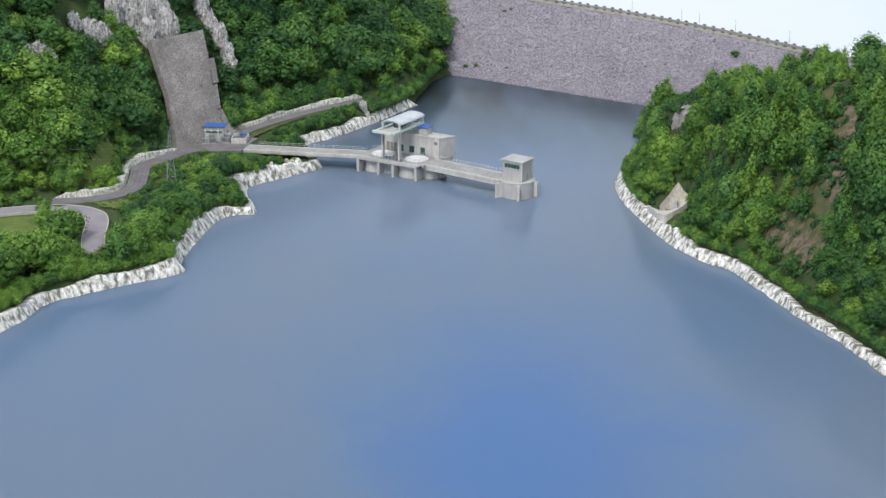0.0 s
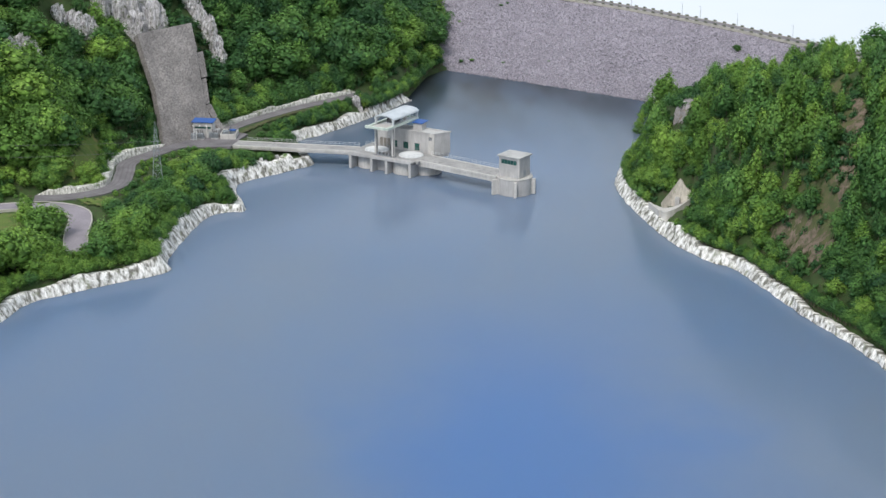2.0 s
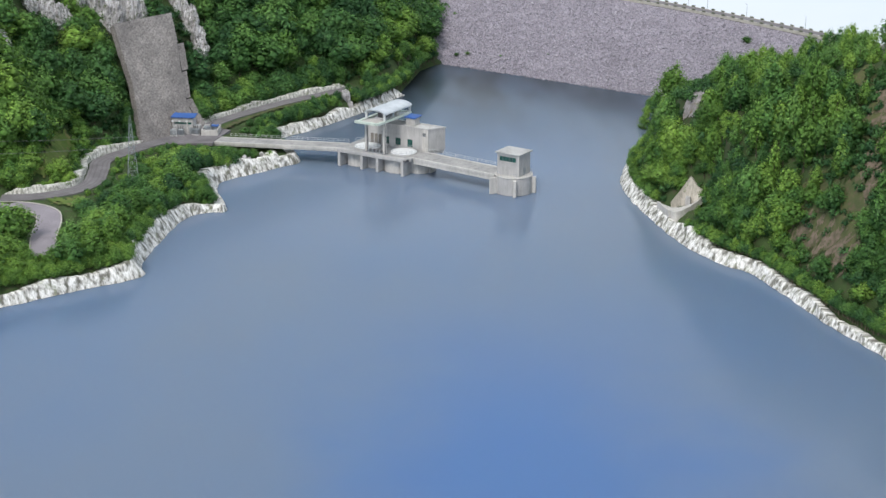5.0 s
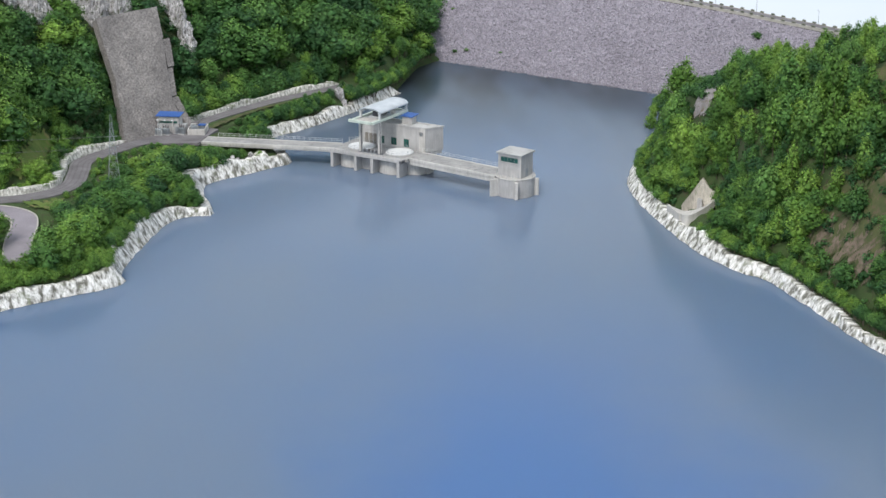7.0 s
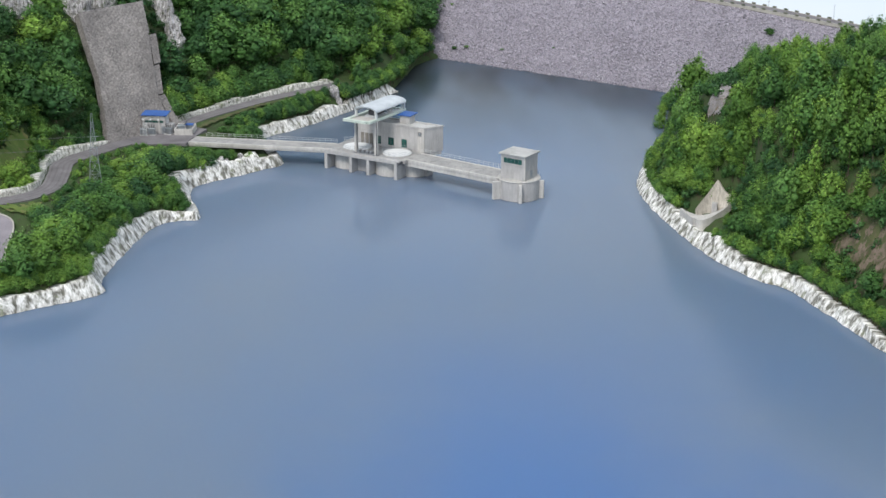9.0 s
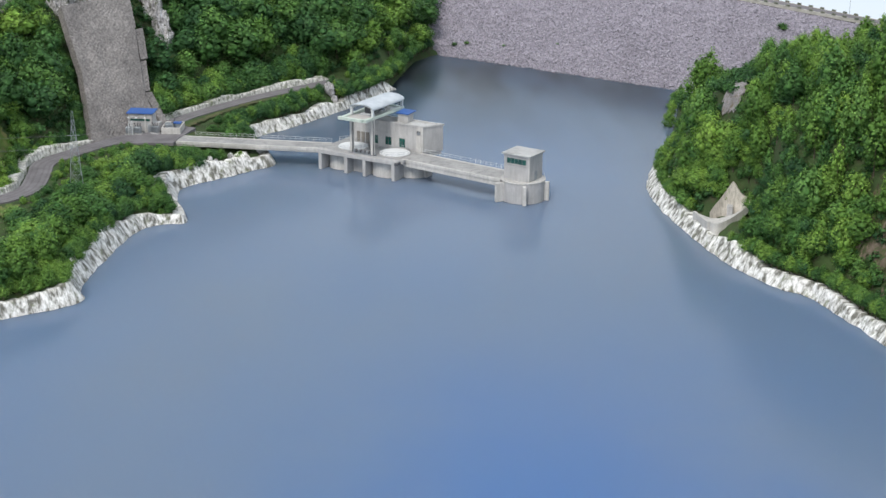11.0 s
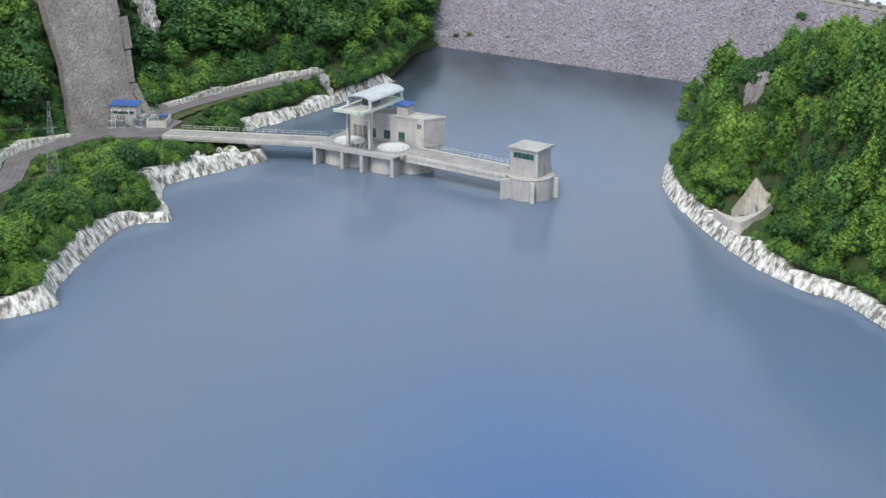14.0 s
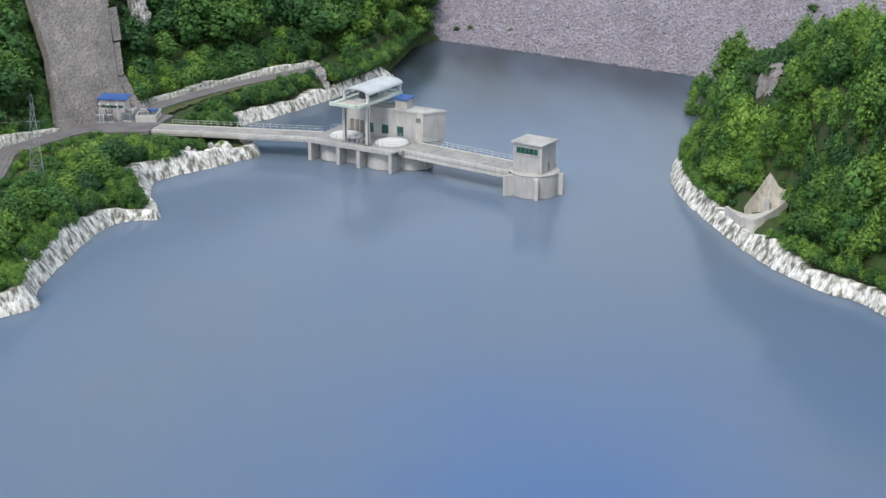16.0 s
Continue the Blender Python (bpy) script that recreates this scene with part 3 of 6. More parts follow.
for i in range(1, len(crest_line)):
    dist += (crest_line[i] - crest_line[i - 1]).length
    if dist < 3.0:
        continue
    dist = 0.0
    for off, lift in ((-0.25, 0.38), (4.8, 0.34)):
        q = crest_line[i] + side[i] * off
        m = pose(q.x, q.y, CREST_Z + lift, 0, 0, math.degrees(math.atan2(side[i].y, side[i].x)) + 90)
        if marker is None:
            marker = part("kerb_block", box(-0.7, 0.7, -0.22, 0.22, 0, 0.55, 0.05), BLOCK, dam, "dark mossy kerb block")
            marker.matrix_basis = m
        else:
            again(marker, m, dam)


def street_lamp(x, y, z):
    lamp = thing("street_lamp", "thin grey steel lamp post on the dam crest", "street lamp", pose(x, y, z), "lamps along the crest")
    part("pole", rod((0, 0, -0.3), (0, 0, 4.7), 0.08, 6, r2=0.05), STEEL_GREY, lamp)
    part("arm", rod((0, 0, 4.65), (-0.4, -0.25, 4.8), 0.04, 5), STEEL_GREY, lamp)
    part("lamp_head", box(-0.75, -0.35, -0.42, -0.2, 4.76, 4.86, 0.03), STEEL_WHITE, lamp, "white lamp head")
    return lamp


first_lamp = None
for lx, ly in ((73.8, 662.6), (89.6, 641.8), (93.9, 634.0), (105.4, 620.1), (121.9, 597.7)):
    i = min(range(len(crest_line)), key=lambda k: (crest_line[k] - Vector((lx, ly))).length)
    q = crest_line[i] + side[i] * 4.3
    if first_lamp is None:
        first_lamp = street_lamp(q.x, q.y, CREST_Z + 0.2)
    else:
        copy_thing(first_lamp, pose(q.x, q.y, CREST_Z + 0.2))


# ---- roads ----
def road(line, width, z, mat, label, tracks=()):
    pts = smooth_line(line, 1.2)
    sd = side_of(pts)
    way = tagged(part("road", ribbon(pts, sd, -width / 2, width / 2, z - 0.8, z), mat), label, "road", kind="structure")
    for off in tracks:
        part("wheel_track", ribbon(pts, sd, off - 0.24, off + 0.24, z - 0.05, z + 0.006), TRACK, way, "dark worn wheel track")
    return pts, sd


up_pts, up_side = road(ROAD_UP, 5.6, 5.25, ASPHALT, "worn grey access road along the slope", (-2.0, -0.75, 0.75, 2.0))
back_pts, back_side = road(ROAD_BACK, 4.6, 5.25, ASPHALT, "narrow grey road along the wooded slope", (-0.8, 0.8))
low_pts, low_side = road(ROAD_LOW, 5.8, 4.95, ASPHALT_PALE, "bleached asphalt road in a bend")
part_k = part("kerb", ribbon(low_pts, low_side, 2.9, 3.2, 4.3, 5.1), KERB)
tagged(part_k, "pale kerb along the road bend", "kerb", kind="structure")
part_k = part("kerb", ribbon(low_pts, low_side, -3.2, -2.9, 4.3, 5.1), KERB)
tagged(part_k, "pale kerb along the road bend", "kerb", kind="structure")
yard = [(-83, 520.5), (-78, 529.5), (-72.5, 538.5), (-66, 537.5), (-60.3, 533.6), (-63.2, 523.5), (-64, 518.5), (-78, 517.5)]
tagged(part("pavement", prism(yard, 4.4, 5.2), ASPHALT), "grey paved yard beside the bridge", "pavement", kind="structure")


# rough stone walls uphill of the roads
rock_bank(ROAD_UP[:8], -3.0, "wall_stone", "pale rough stone wall along the access road", 2.7, flip=-1, mat=BANK_WALL, rows=8, lean=0.3, jag=0.4, z_base=5.0, step=0.4)
rock_bank(ROAD_BACK, -2.5, "wall_stone", "pale rough stone wall along the narrow road", 2.4, flip=-1, mat=BANK_WALL, rows=8, lean=0.3, jag=0.4, z_base=5.0, step=0.4)


# ---- the intake works in the lake; local x along the front, y towards the dam side ----
SITE = pose(-26.5, 513, 0, 0, 0, -31.5)
DECK = 5.0


def railing(parent, line, z, height=1.1, gap=1.6, mat=None, closed=False):
    """Posts, each an object on one mesh, and two rails."""
    mat = mat or STEEL_WHITE
    pts = [Vector(p) for p in line]
    if closed:
        pts.append(pts[0])
    lens = [(b - a).length for a, b in zip(pts[:-1], pts[1:])]
    count = max(2, int(sum(lens) / gap) + 1)
    first = None
    for k in range(count if not closed else count - 1):
        q = along([p[:] for p in pts], k / (count - 1))
        m = pose(q.x, q.y, z)
        if first is None:
            first = part("railing_post", rod((0, 0, -0.05), (0, 0, height), 0.035, 5), mat, parent)
            first.matrix_basis = m
        else:
            again(first, m, parent)
    for h in (height, height * 0.52):
        bm = bmesh.new()
        for a, b in zip(pts[:-1], pts[1:]):
            rod((a.x, a.y, z + h), (b.x, b.y, z + h), 0.03, 5, bm)
        part("rail", bm, mat, parent)


platform = thing("intake_platform", "concrete intake platform on piers in the lake", "platform", SITE)
part("deck", box(-0.9, 23.4, 1.0, 15.2, 4.15, DECK, 0.05), CONCRETE_DARK, platform, "worn grey concrete deck")
part("edge_beam", box(-0.9, 22.6, -0.5, 1.0, 4.05, DECK + 0.08, 0.06), CONCRETE, platform)
for u0 in (-0.6, 7.1, 12.5, 20.9):
    pier = box(u0, u0 + 0.9, -0.45, 4.5, -2, 4.05, 0.06)
    part("pier", pier, CONCRETE, platform)
part("pier", box(25.4, 26.6, 6.5, 9.5, -2, 4.1, 0.06), CONCRETE, platform)
part("well_wall", drum(3.7, 4.9, -2, 4.15, 3.75), CONCRETE_PALE, platform, "round concrete gate well")
part("well_wall", drum(17.0, 5.3, -2, 4.15, 4.5), CONCRETE_PALE, platform, "round concrete gate well")
part("well_wall", drum(22.4, 7.4, -2, 4.14, 3.6), CONCRETE_PALE, platform, "round concrete gate well")
part("bay_wall", box(8.0, 12.5, 2.4, 3.0, -2, 4.05, 0.04), CONCRETE, platform)
part("back_wall", box(-0.4, 22.6, 9.0, 14.9, -2, 4.15, 0.05), CONCRETE, platform)
part("corbel", prism([(23.42, 9.95), (25.9, 14.85), (23.42, 14.85)], 4.0, DECK - 0.03), CONCRETE, platform)
part("beam_end", box(21.85, 22.7, -0.62, 1.6, 4.12, 4.75, 0.04), STEEL_DARK, platform, "dark end plate of the edge beam")
railing(platform, [(-0.6, -0.25), (22.4, -0.25)], DECK + 0.08, 1.05, 1.5, STEEL_GREY)
railing(platform, [(-0.6, 9.0), (1.6, 11.5), (1.8, 15.0)], DECK, 1.1, 1.6)


def well_cover(u, v, r, label):
    cover = thing("gate_well_cover", label, "well cover", SITE @ pose(u, v, DECK), "well covers on the platform")
    part("lid", drum(0, 0, 0.02, 0.42, r, 48, bevel=0.12), WHITE_COVER, cover, "round white lid")
    part("upstand", drum(0, 0, -0.02, 0.2, r + 0.22, 48, bevel=0.04), CONCRETE, cover)
    ring = [((r + 0.12) * math.cos(a), (r + 0.12) * math.sin(a)) for a in np.linspace(0, 2 * math.pi, 17)[:-1]]
    railing(cover, ring, 0.2, 1.0, 1.5, STEEL_GREY, closed=True)
    return cover


well_cover(5.6, 5.9, 3.75, "round white gate well cover ringed by a steel railing")
well_cover(17.9, 5.9, 3.75, "round white gate well cover ringed by a steel railing")

# gatehouse
gatehouse = thing("gatehouse", "weathered grey concrete gatehouse with green windows", "building", SITE)
HOUSE = [(2.3, 9.9), (23.6, 9.9), (26.3, 14.9), (2.3, 14.9)]
part("wall", prism(HOUSE, DECK - 0.02, 11.3), CONCRETE, gatehouse)
part("pilaster", box(21.75, 23.7, 9.72, 10.6, DECK, 11.4, 0.05), CONCRETE_PALE, gatehouse)
part("parapet", prism([(2.1, 9.75), (23.68, 9.75), (23.9, 10.2), (2.1, 10.2)], 11.3, 11.7), CONCRETE, gatehouse)
part("parapet", prism([(23.35, 10.21), (23.92, 10.21), (26.6, 15.05), (26.02, 15.05)], 11.3, 11.7), CONCRETE, gatehouse)
part("parapet", prism([(2.1, 14.6), (25.7, 14.6), (26.0, 15.05), (2.1, 15.05)], 11.3, 11.69), CONCRETE, gatehouse)
part("parapet", box(2.1, 2.55, 10.21, 14.59, 11.3, 11.7, 0.05), CONCRETE, gatehouse)
part("roof", prism([(2.56, 10.21), (23.34, 10.21), (25.7, 14.59), (2.56, 14.59)], 11.25, 11.42), ROOF_GREY, gatehouse, "flat grey felt roof")


def window(parent, u0, u1, v, z0, z1, name="window", mat=None, bars=1):
    """A framed opening on a front wall that faces -y."""
    w = part(name, box(u0 - 0.1, u1 + 0.1, v - 0.06, v + 0.1, z0 - 0.1, z1 + 0.1, 0.02), CONCRETE_DARK, parent, "grey frame")
    part("pane", box(u0, u1, v - 0.085, v - 0.03, z0, z1, 0), mat or GLASS, w, "green-tinted glass")
    for k in range(bars):
        x = u0 + (u1 - u0) * (k + 1) / (bars + 1)
        part("mullion", box(x - 0.03, x + 0.03, v - 0.11, v - 0.05, z0, z1, 0), STEEL_DARK, w)
    part("sill", box(u0 - 0.2, u1 + 0.2, v - 0.2, v + 0.05, z0 - 0.22, z0 - 0.1, 0.02), CONCRETE_PALE, w)
    return w


window(gatehouse, 9.5, 10.4, 9.9, 5.7, 7.8)
window(gatehouse, 12.7, 14.4, 9.9, 5.8, 7.8)
window(gatehouse, 16.8, 18.4, 9.9, 5.65, 7.85)
VENT = surface("brown_grey_louvre", (0.20, 0.18, 0.16), (0.29, 0.27, 0.24), 2.0, 0.7, 8.0, bump=0.2, dist=0.02)
for u0 in (4.1, 5.45, 6.8):
    louvre = part("door", box(u0, u0 + 1.05, 9.82, 9.95, 5.25, 8.1, 0.02), VENT, gatehouse, "brown louvred door")
    for k in range(7):
        part("slat", box(u0 + 0.1, u0 + 0.95, 9.77, 9.84, 5.5 + k * 0.36, 5.68 + k * 0.36, 0), VENT, louvre)
vent = part("vent", box(21.95, 22.95, 9.66, 9.8, 9.35, 10.4, 0.03), STEEL_DARK, gatehouse, "dark square vent")
for k in range(4):
    part("slat", box(22.05, 22.85, 9.62, 9.68, 9.48 + k * 0.22, 9.58 + k * 0.22, 0), STEEL_GREY, vent)
for a, b in ((3.0, 6.0), (6.5, 14.0)):
    part("drain_groove", box(a, b, 9.865, 9.9, 8.9, 8.96, 0), CONCRETE_DARK, gatehouse)
part("penthouse", box(15.0, 18.0, 11.9, 14.5, 11.4, 13.75, 0.04), CONCRETE, gatehouse)
roof_b = bmesh.new()
prof = [(11.5, 13.6), (15.2, 13.9), (15.2, 14.06), (11.5, 13.76)]
lo = [roof_b.verts.new((14.6, y, z)) for y, z in prof]
hi = [roof_b.verts.new((18.4, y, z)) for y, z in prof]
roof_b.faces.new(lo), roof_b.faces.new(hi[::-1])
for k in range(4):
    roof_b.faces.new((lo[k], hi[k], hi[(k + 1) % 4], lo[(k + 1) % 4]))
bmesh.ops.recalc_face_normals(roof_b, faces=roof_b.faces[:])
part("penthouse_roof", roof_b, BLUE_ROOF, gatehouse, "bright blue sheet roof")
for k in range(5):
    rib = part("roof_rib", box(-0.03, 0.03, 0, 3.68, 0, 0.06, 0), BLUE_ROOF, gatehouse)
    rib.matrix_basis = pose(14.72 + k * 0.88, 11.52, 13.755, 4.63)

# gantry with runway frame and vaulted roof
gantry = thing("gantry_crane", "white steel gantry with a runway frame and a vaulted roof", "crane", SITE)
for u, v, z0 in ((8.2, 1.6, DECK), (14.3, 1.6, DECK)):
    part("leg", box(u - 0.36, u + 0.36, v - 0.45, v + 0.45, z0 + 0.02, 13.95, 0.05), CONCRETE_PALE, gantry, "pale leg")
    part("leg_rail", box(u + 0.37, u + 0.52, v - 0.55, v - 0.35, z0 + 0.02, 13.95, 0.02), STEEL_DARK, gantry)
    part("base_plate", box(u - 0.7, u + 0.7, v - 0.75, v + 0.75, DECK + 0.005, DECK + 0.14, 0.03), STEEL_DARK, gantry)
for u in (8.2, 14.3):
    part("leg", box(u - 0.35, u + 0.35, 13.6, 14.3, 11.4, 13.95, 0.05), CONCRETE_PALE, gantry, "pale leg")
part("runway_beam", box(13.75, 14.65, -1.9, 15.6, 13.95, 14.62, 0.05), STEEL_GREEN, gantry, "pale green runway beam")
part("runway_beam", box(7.0, 7.9, -1.5, 15.6, 13.95, 14.62, 0.05), STEEL_GREEN, gantry, "pale green runway beam")
part("cross_beam", box(6.7, 13.72, -2.3, -1.55, 13.95, 14.7, 0.05), STEEL_GREEN, gantry, "pale green cross beam")
part("cross_beam", box(7.95, 13.7, 14.8, 15.6, 13.95, 14.62, 0.05), STEEL_GREEN, gantry)
part("walkway", box(7.95, 13.7, -1.5, 3.4, 14.1, 14.3, 0.02), CONCRETE_PALE, gantry, "dusty walkway plate")
part("walkway", box(11.9, 13.7, 3.45, 14.75, 14.1, 14.3, 0.02), STEEL_GREY, gantry)
for k in range(5):
    part("tie", box(7.95, 13.72, 4.2 + k * 2.2, 4.45 + k * 2.2, 13.96, 14.09, 0), STEEL_WHITE, gantry)
hoist = part("hoist", box(9.6, 12.2, 5.2, 9.0, 14.35, 15.7, 0.12), STEEL_DARK, gantry, "dark hoist machinery")
part("drum_roll", rod((9.4, 6.2, 15.9), (12.4, 6.2, 15.9), 0.5, 14), STEEL_GREY, hoist)
part("motor", rod((10.0, 8.0, 15.95), (11.4, 8.0, 15.95), 0.42, 12), STEEL_DARK, hoist)
part("motor", box(8.4, 9.4, 7.4, 8.8, 14.35, 15.3, 0.1), STEEL_GREY, hoist)
part("control_box", box(12.5, 13.4, 9.6, 11.0, 14.35, 15.5, 0.06), CONCRETE_PALE, gantry)
for u in (8.2, 14.3):
    for v in (1.7, 15.0):
        part("roof_post", box(u - 0.28, u + 0.28, v - 0.28, v + 0.28, 14.6, 16.2, 0.03), STEEL_WHITE, gantry)
    part("eaves_beam", box(u - 0.3, u + 0.3, 1.2, 15.5, 16.2, 16.45, 0.03), STEEL_WHITE, gantry)
vault = bmesh.new()
VSEG = 12
rings = []
for v in (1.1, 15.6):
    ring = []
    for r_off in (0.0, -0.22):
        for k in range(VSEG + 1):
            a = math.pi * k / VSEG
            ring.append(vault.verts.new((11.25 - (3.5 + r_off) * math.cos(a), v, 16.45 + (1.2 + r_off) * math.sin(a))))
    rings.append(ring)
N = VSEG + 1
for k in range(VSEG):
    vault.faces.new((rings[0][k], rings[0][k + 1], rings[1][k + 1], rings[1][k]))
    vault.faces.new((rings[0][N + k], rings[1][N + k], rings[1][N + k + 1], rings[0][N + k + 1]))
    for g in rings:
        vault.faces.new((g[k], g[N + k], g[N + k + 1], g[k + 1]))
for k in (0, VSEG):
    vault.faces.new((rings[0][k], rings[1][k], rings[1][N + k], rings[0][N + k]))
bmesh.ops.recalc_face_normals(vault, faces=vault.faces[:])
part("vaulted_roof", vault, STEEL_PALE, gantry, "white vaulted sheet roof")
for v in (1.35, 6.0, 10.7, 15.3):
    arch = bmesh.new()
    for k in range(VSEG):
        a, b = math.pi * k / VSEG, math.pi * (k + 1) / VSEG
        rod((11.25 - 3.12 * math.cos(a), v, 16.43 + 0.9 * math.sin(a)), (11.25 - 3.12 * math.cos(b), v, 16.43 + 0.9 * math.sin(b)), 0.14, 6, arch)
    part("roof_arch", arch, STEEL_WHITE, gantry)
railing(gantry, [(14.5, 2.2), (14.5, 14.6)], 14.63, 1.0, 2.4)
# small machines between the gantry's legs
for u in (9.4, 10.7, 12.0, 13.1):
    unit = thing("gate_hoist_unit", "small dark steel hoist unit on the platform", "machine", SITE @ pose(u, 1.4, DECK), "hoist units on the platform")
    part("base", box(-0.5, 0.5, -0.5, 0.5, 0.0, 0.35, 0.04), STEEL_GREY, unit)
    part("body", box(-0.38, 0.38, -0.4, 0.4, 0.35, 1.0, 0.08), STEEL_DARK, unit)
    part("wheel", rod((-0.1, -0.55, 0.8), (0.1, -0.55, 0.8), 0.4, 12), STEEL_GREY, unit)


def bridge(origin, turn, length, width, label, bays, rail_far=True, rail_from=0.0, start_drop=1.35):
    b = thing("access_bridge", label, "bridge", pose(origin[0], origin[1], 0, 0, 0, turn))
    part("deck", box(0, length, 0.22, width - 0.22, DECK - 0.4, DECK - 0.02, 0.02), CONCRETE_DARK, b, "worn grey deck slab")
    part("edge_beam", box(-0.05, length, -0.1, 0.3, DECK - 0.75, DECK + 0.1, 0.05), CONCRETE_PALE, b, "pale edge beam")
    part("edge_beam", box(-0.05, length, width - 0.3, width + 0.1, DECK - 0.75, DECK + 0.1, 0.05), CONCRETE_PALE, b, "pale edge beam")
    for y0 in (0.06, width * 0.5 - 0.3, width - 0.7):
        part("girder", box(0.1, length - 0.1, y0, y0 + 0.6, DECK - start_drop, DECK - 0.4, 0.04), CONCRETE_PALE, b)
    for k in range(bays + 1):
        x = 0.4 + (length - 1.0) * k / bays
        part("diaphragm", box(x, x + 0.25, 0.5, width - 0.6, DECK - start_drop + 0.2, DECK - 0.41, 0), CONCRETE, b)
    railing(b, [(rail_from, width - 0.05), (length, width - 0.05)], DECK + 0.1, 1.1, 1.5)
    for k in range(1, bays):
        x = length * k / bays
        part("joint", box(x - 0.04, x + 0.04, 0.32, width - 0.32, DECK - 0.03, DECK - 0.012, 0), STEEL_DARK, b)
    return b


bridge((-64.8, 520.8), -10.6, 40.3, 5.7, "long grey concrete access bridge with a white railing", 5, rail_from=4.5, start_drop=1.15)
bridge((-6.2, 503.45), -37.3, 29.0, 7.1, "concrete bridge from the platform to the intake tower", 4, start_drop=1.75)

# intake tower at the outer end
TOWER = pose(22.3, 487.0, 0, 0, 0, -34)
tower = thing("intake_tower", "round concrete intake tower with a square gate cabin", "tower", TOWER)
part("drum", drum(0, 0, -2, 4.75, 5.15, 56), CONCRETE, tower)
part("drum_cap", drum(0, 0, 4.75, 5.05, 5.3, 56), CONCRETE_PALE, tower, "pale cap slab")
for a, reach in ((-90, 6.4), (-14, 6.2), (-158, 7.1), (60, 6.4)):
    fin = box(4.9, reach, -0.42, 0.42, -2, 4.5, 0.05)
    ob = part("fin", fin, CONCRETE_PALE, tower, "pale concrete fin")
    ob.matrix_basis = pose(0, 0, 0, 0, 0, a + 34)
part("cabin_wall", box(-3.5, 3.4, -3.0, 3.0, 5.05, 11.05, 0.05), CONCRETE, tower)
part("corner_band", box(3.1, 3.46, -3.07, -2.7, 5.05, 11.05, 0.02), CONCRETE_PALE, tower)
part("cabin_roof", box(-3.95, 3.85, -3.45, 3.45, 11.05, 11.45, 0.06), ROOF_GREY, tower, "flat grey overhanging roof slab")
strip = part("window", box(-2.8, 2.6, -3.05, -2.95, 8.95, 10.4, 0.02), CONCRETE_DARK, tower, "dark framed window strip")
for k in range(5):
    x0 = -2.62 + k * 1.03
    part("pane", box(x0, x0 + 0.95, -3.08, -3.03, 9.05, 10.3, 0), GLASS, strip, "green-tinted glass")
part("window_sill", box(-2.85, 2.75, -3.16, -2.98, 8.82, 8.95, 0.02), CONCRETE_PALE, tower)
side_win = part("door", box(3.38, 3.46, -0.6, 0.6, 5.1, 7.2, 0.02), STEEL_GREY, tower, "grey steel door")
part("door_handle", rod((3.48, 0.35, 6.1), (3.54, 0.35, 6.3), 0.03, 5), STEEL_DARK, side_win)
arc = [(5.0 * math.cos(a), 5.0 * math.sin(a)) for a in np.linspace(radians(-175), radians(110), 24)]
railing(tower, arc, 5.05, 1.05, 1.5, STEEL_GREY)


# ---- the shotcrete slope above the yard ----
WALL_O, WALL_S, WALL_H = Vector((-85.2, 518.8, 5.0)), Vector((0.6207, 0.784, 0)), Vector((-0.5095, 0.4033, 0.7601))
WALL_N = WALL_S.cross(WALL_H) * (1 if WALL_S.cross(WALL_H).z > 0 else -1)


def on_slope(s, h, out=0.0):
    return WALL_O + WALL_S * s + WALL_H * h + WALL_N * out


slope = thing("shotcrete_slope", "steep grey shotcrete-covered cut slope in tiers", "retaining slope", kind="structure")


def slope_panel(s0, s1, h0, h1, edge_l, edge_r, out, name="tier", mat=None):
    """One tier between two heights; its side edges slant. Rough in front, with thickness."""
    bm = bmesh.new()
    nu_, nv_ = max(3, int((s1 - s0) / 0.55)), max(3, int((h1 - h0) / 0.55))
    grid = []
    for j in range(nv_ + 1):
        f = j / nv_
        a, b = s0 + (edge_l - s0) * f, s1 + (edge_r - s1) * f
        row = []
        for i in range(nu_ + 1):
            g = i / nu_
            s, h = a + (b - a) * g, h0 + (h1 - h0) * f
            rim = min(1, 6 * min(f, 1 - f, g, 1 - g))
            o = out + (0.30 * noise.noise((s * 0.35, h * 0.35, 1)) + 0.16 * noise.noise((s * 1.4, h * 1.4, 5)) + 0.08 * noise.noise((s * 3.4, h * 3.4, 8))) * (0.4 + 0.6 * rim)
            row.append(bm.verts.new(on_slope(s, h, o)))
        grid.append(row)
    for j in range(nv_):
        for i in range(nu_):
            bm.faces.new((grid[j][i], grid[j][i + 1], grid[j + 1][i + 1], grid[j + 1][i]))
    rim_e = [e for e in bm.edges if e.is_boundary]
    ext = bmesh.ops.extrude_edge_only(bm, edges=rim_e)
    bmesh.ops.translate(bm, verts=[v for v in ext["geom"] if isinstance(v, bmesh.types.BMVert)], vec=-WALL_N * 2.4)
    bmesh.ops.recalc_face_normals(bm, faces=bm.faces[:])
    return part(name, bm, mat or SHOTCRETE, slope)


slope_panel(-0.5, 22.5, -1.5, 9.6, 4.9, 24.4, 1.04)
slope_panel(4.9, 24.4, 9.6, 19.0, 8.9, 28.8, 1.0)
slope_panel(8.9, 28.8, 19.0, 28.4, 11.3, 33.2, 1.03)
slope_panel(11.3, 33.6, 28.4, 38.6, 14.2, 37.6, 1.0)
slope_panel(24.4, 26.6, 0.0, 9.5, 24.6, 27.2, 0.5)
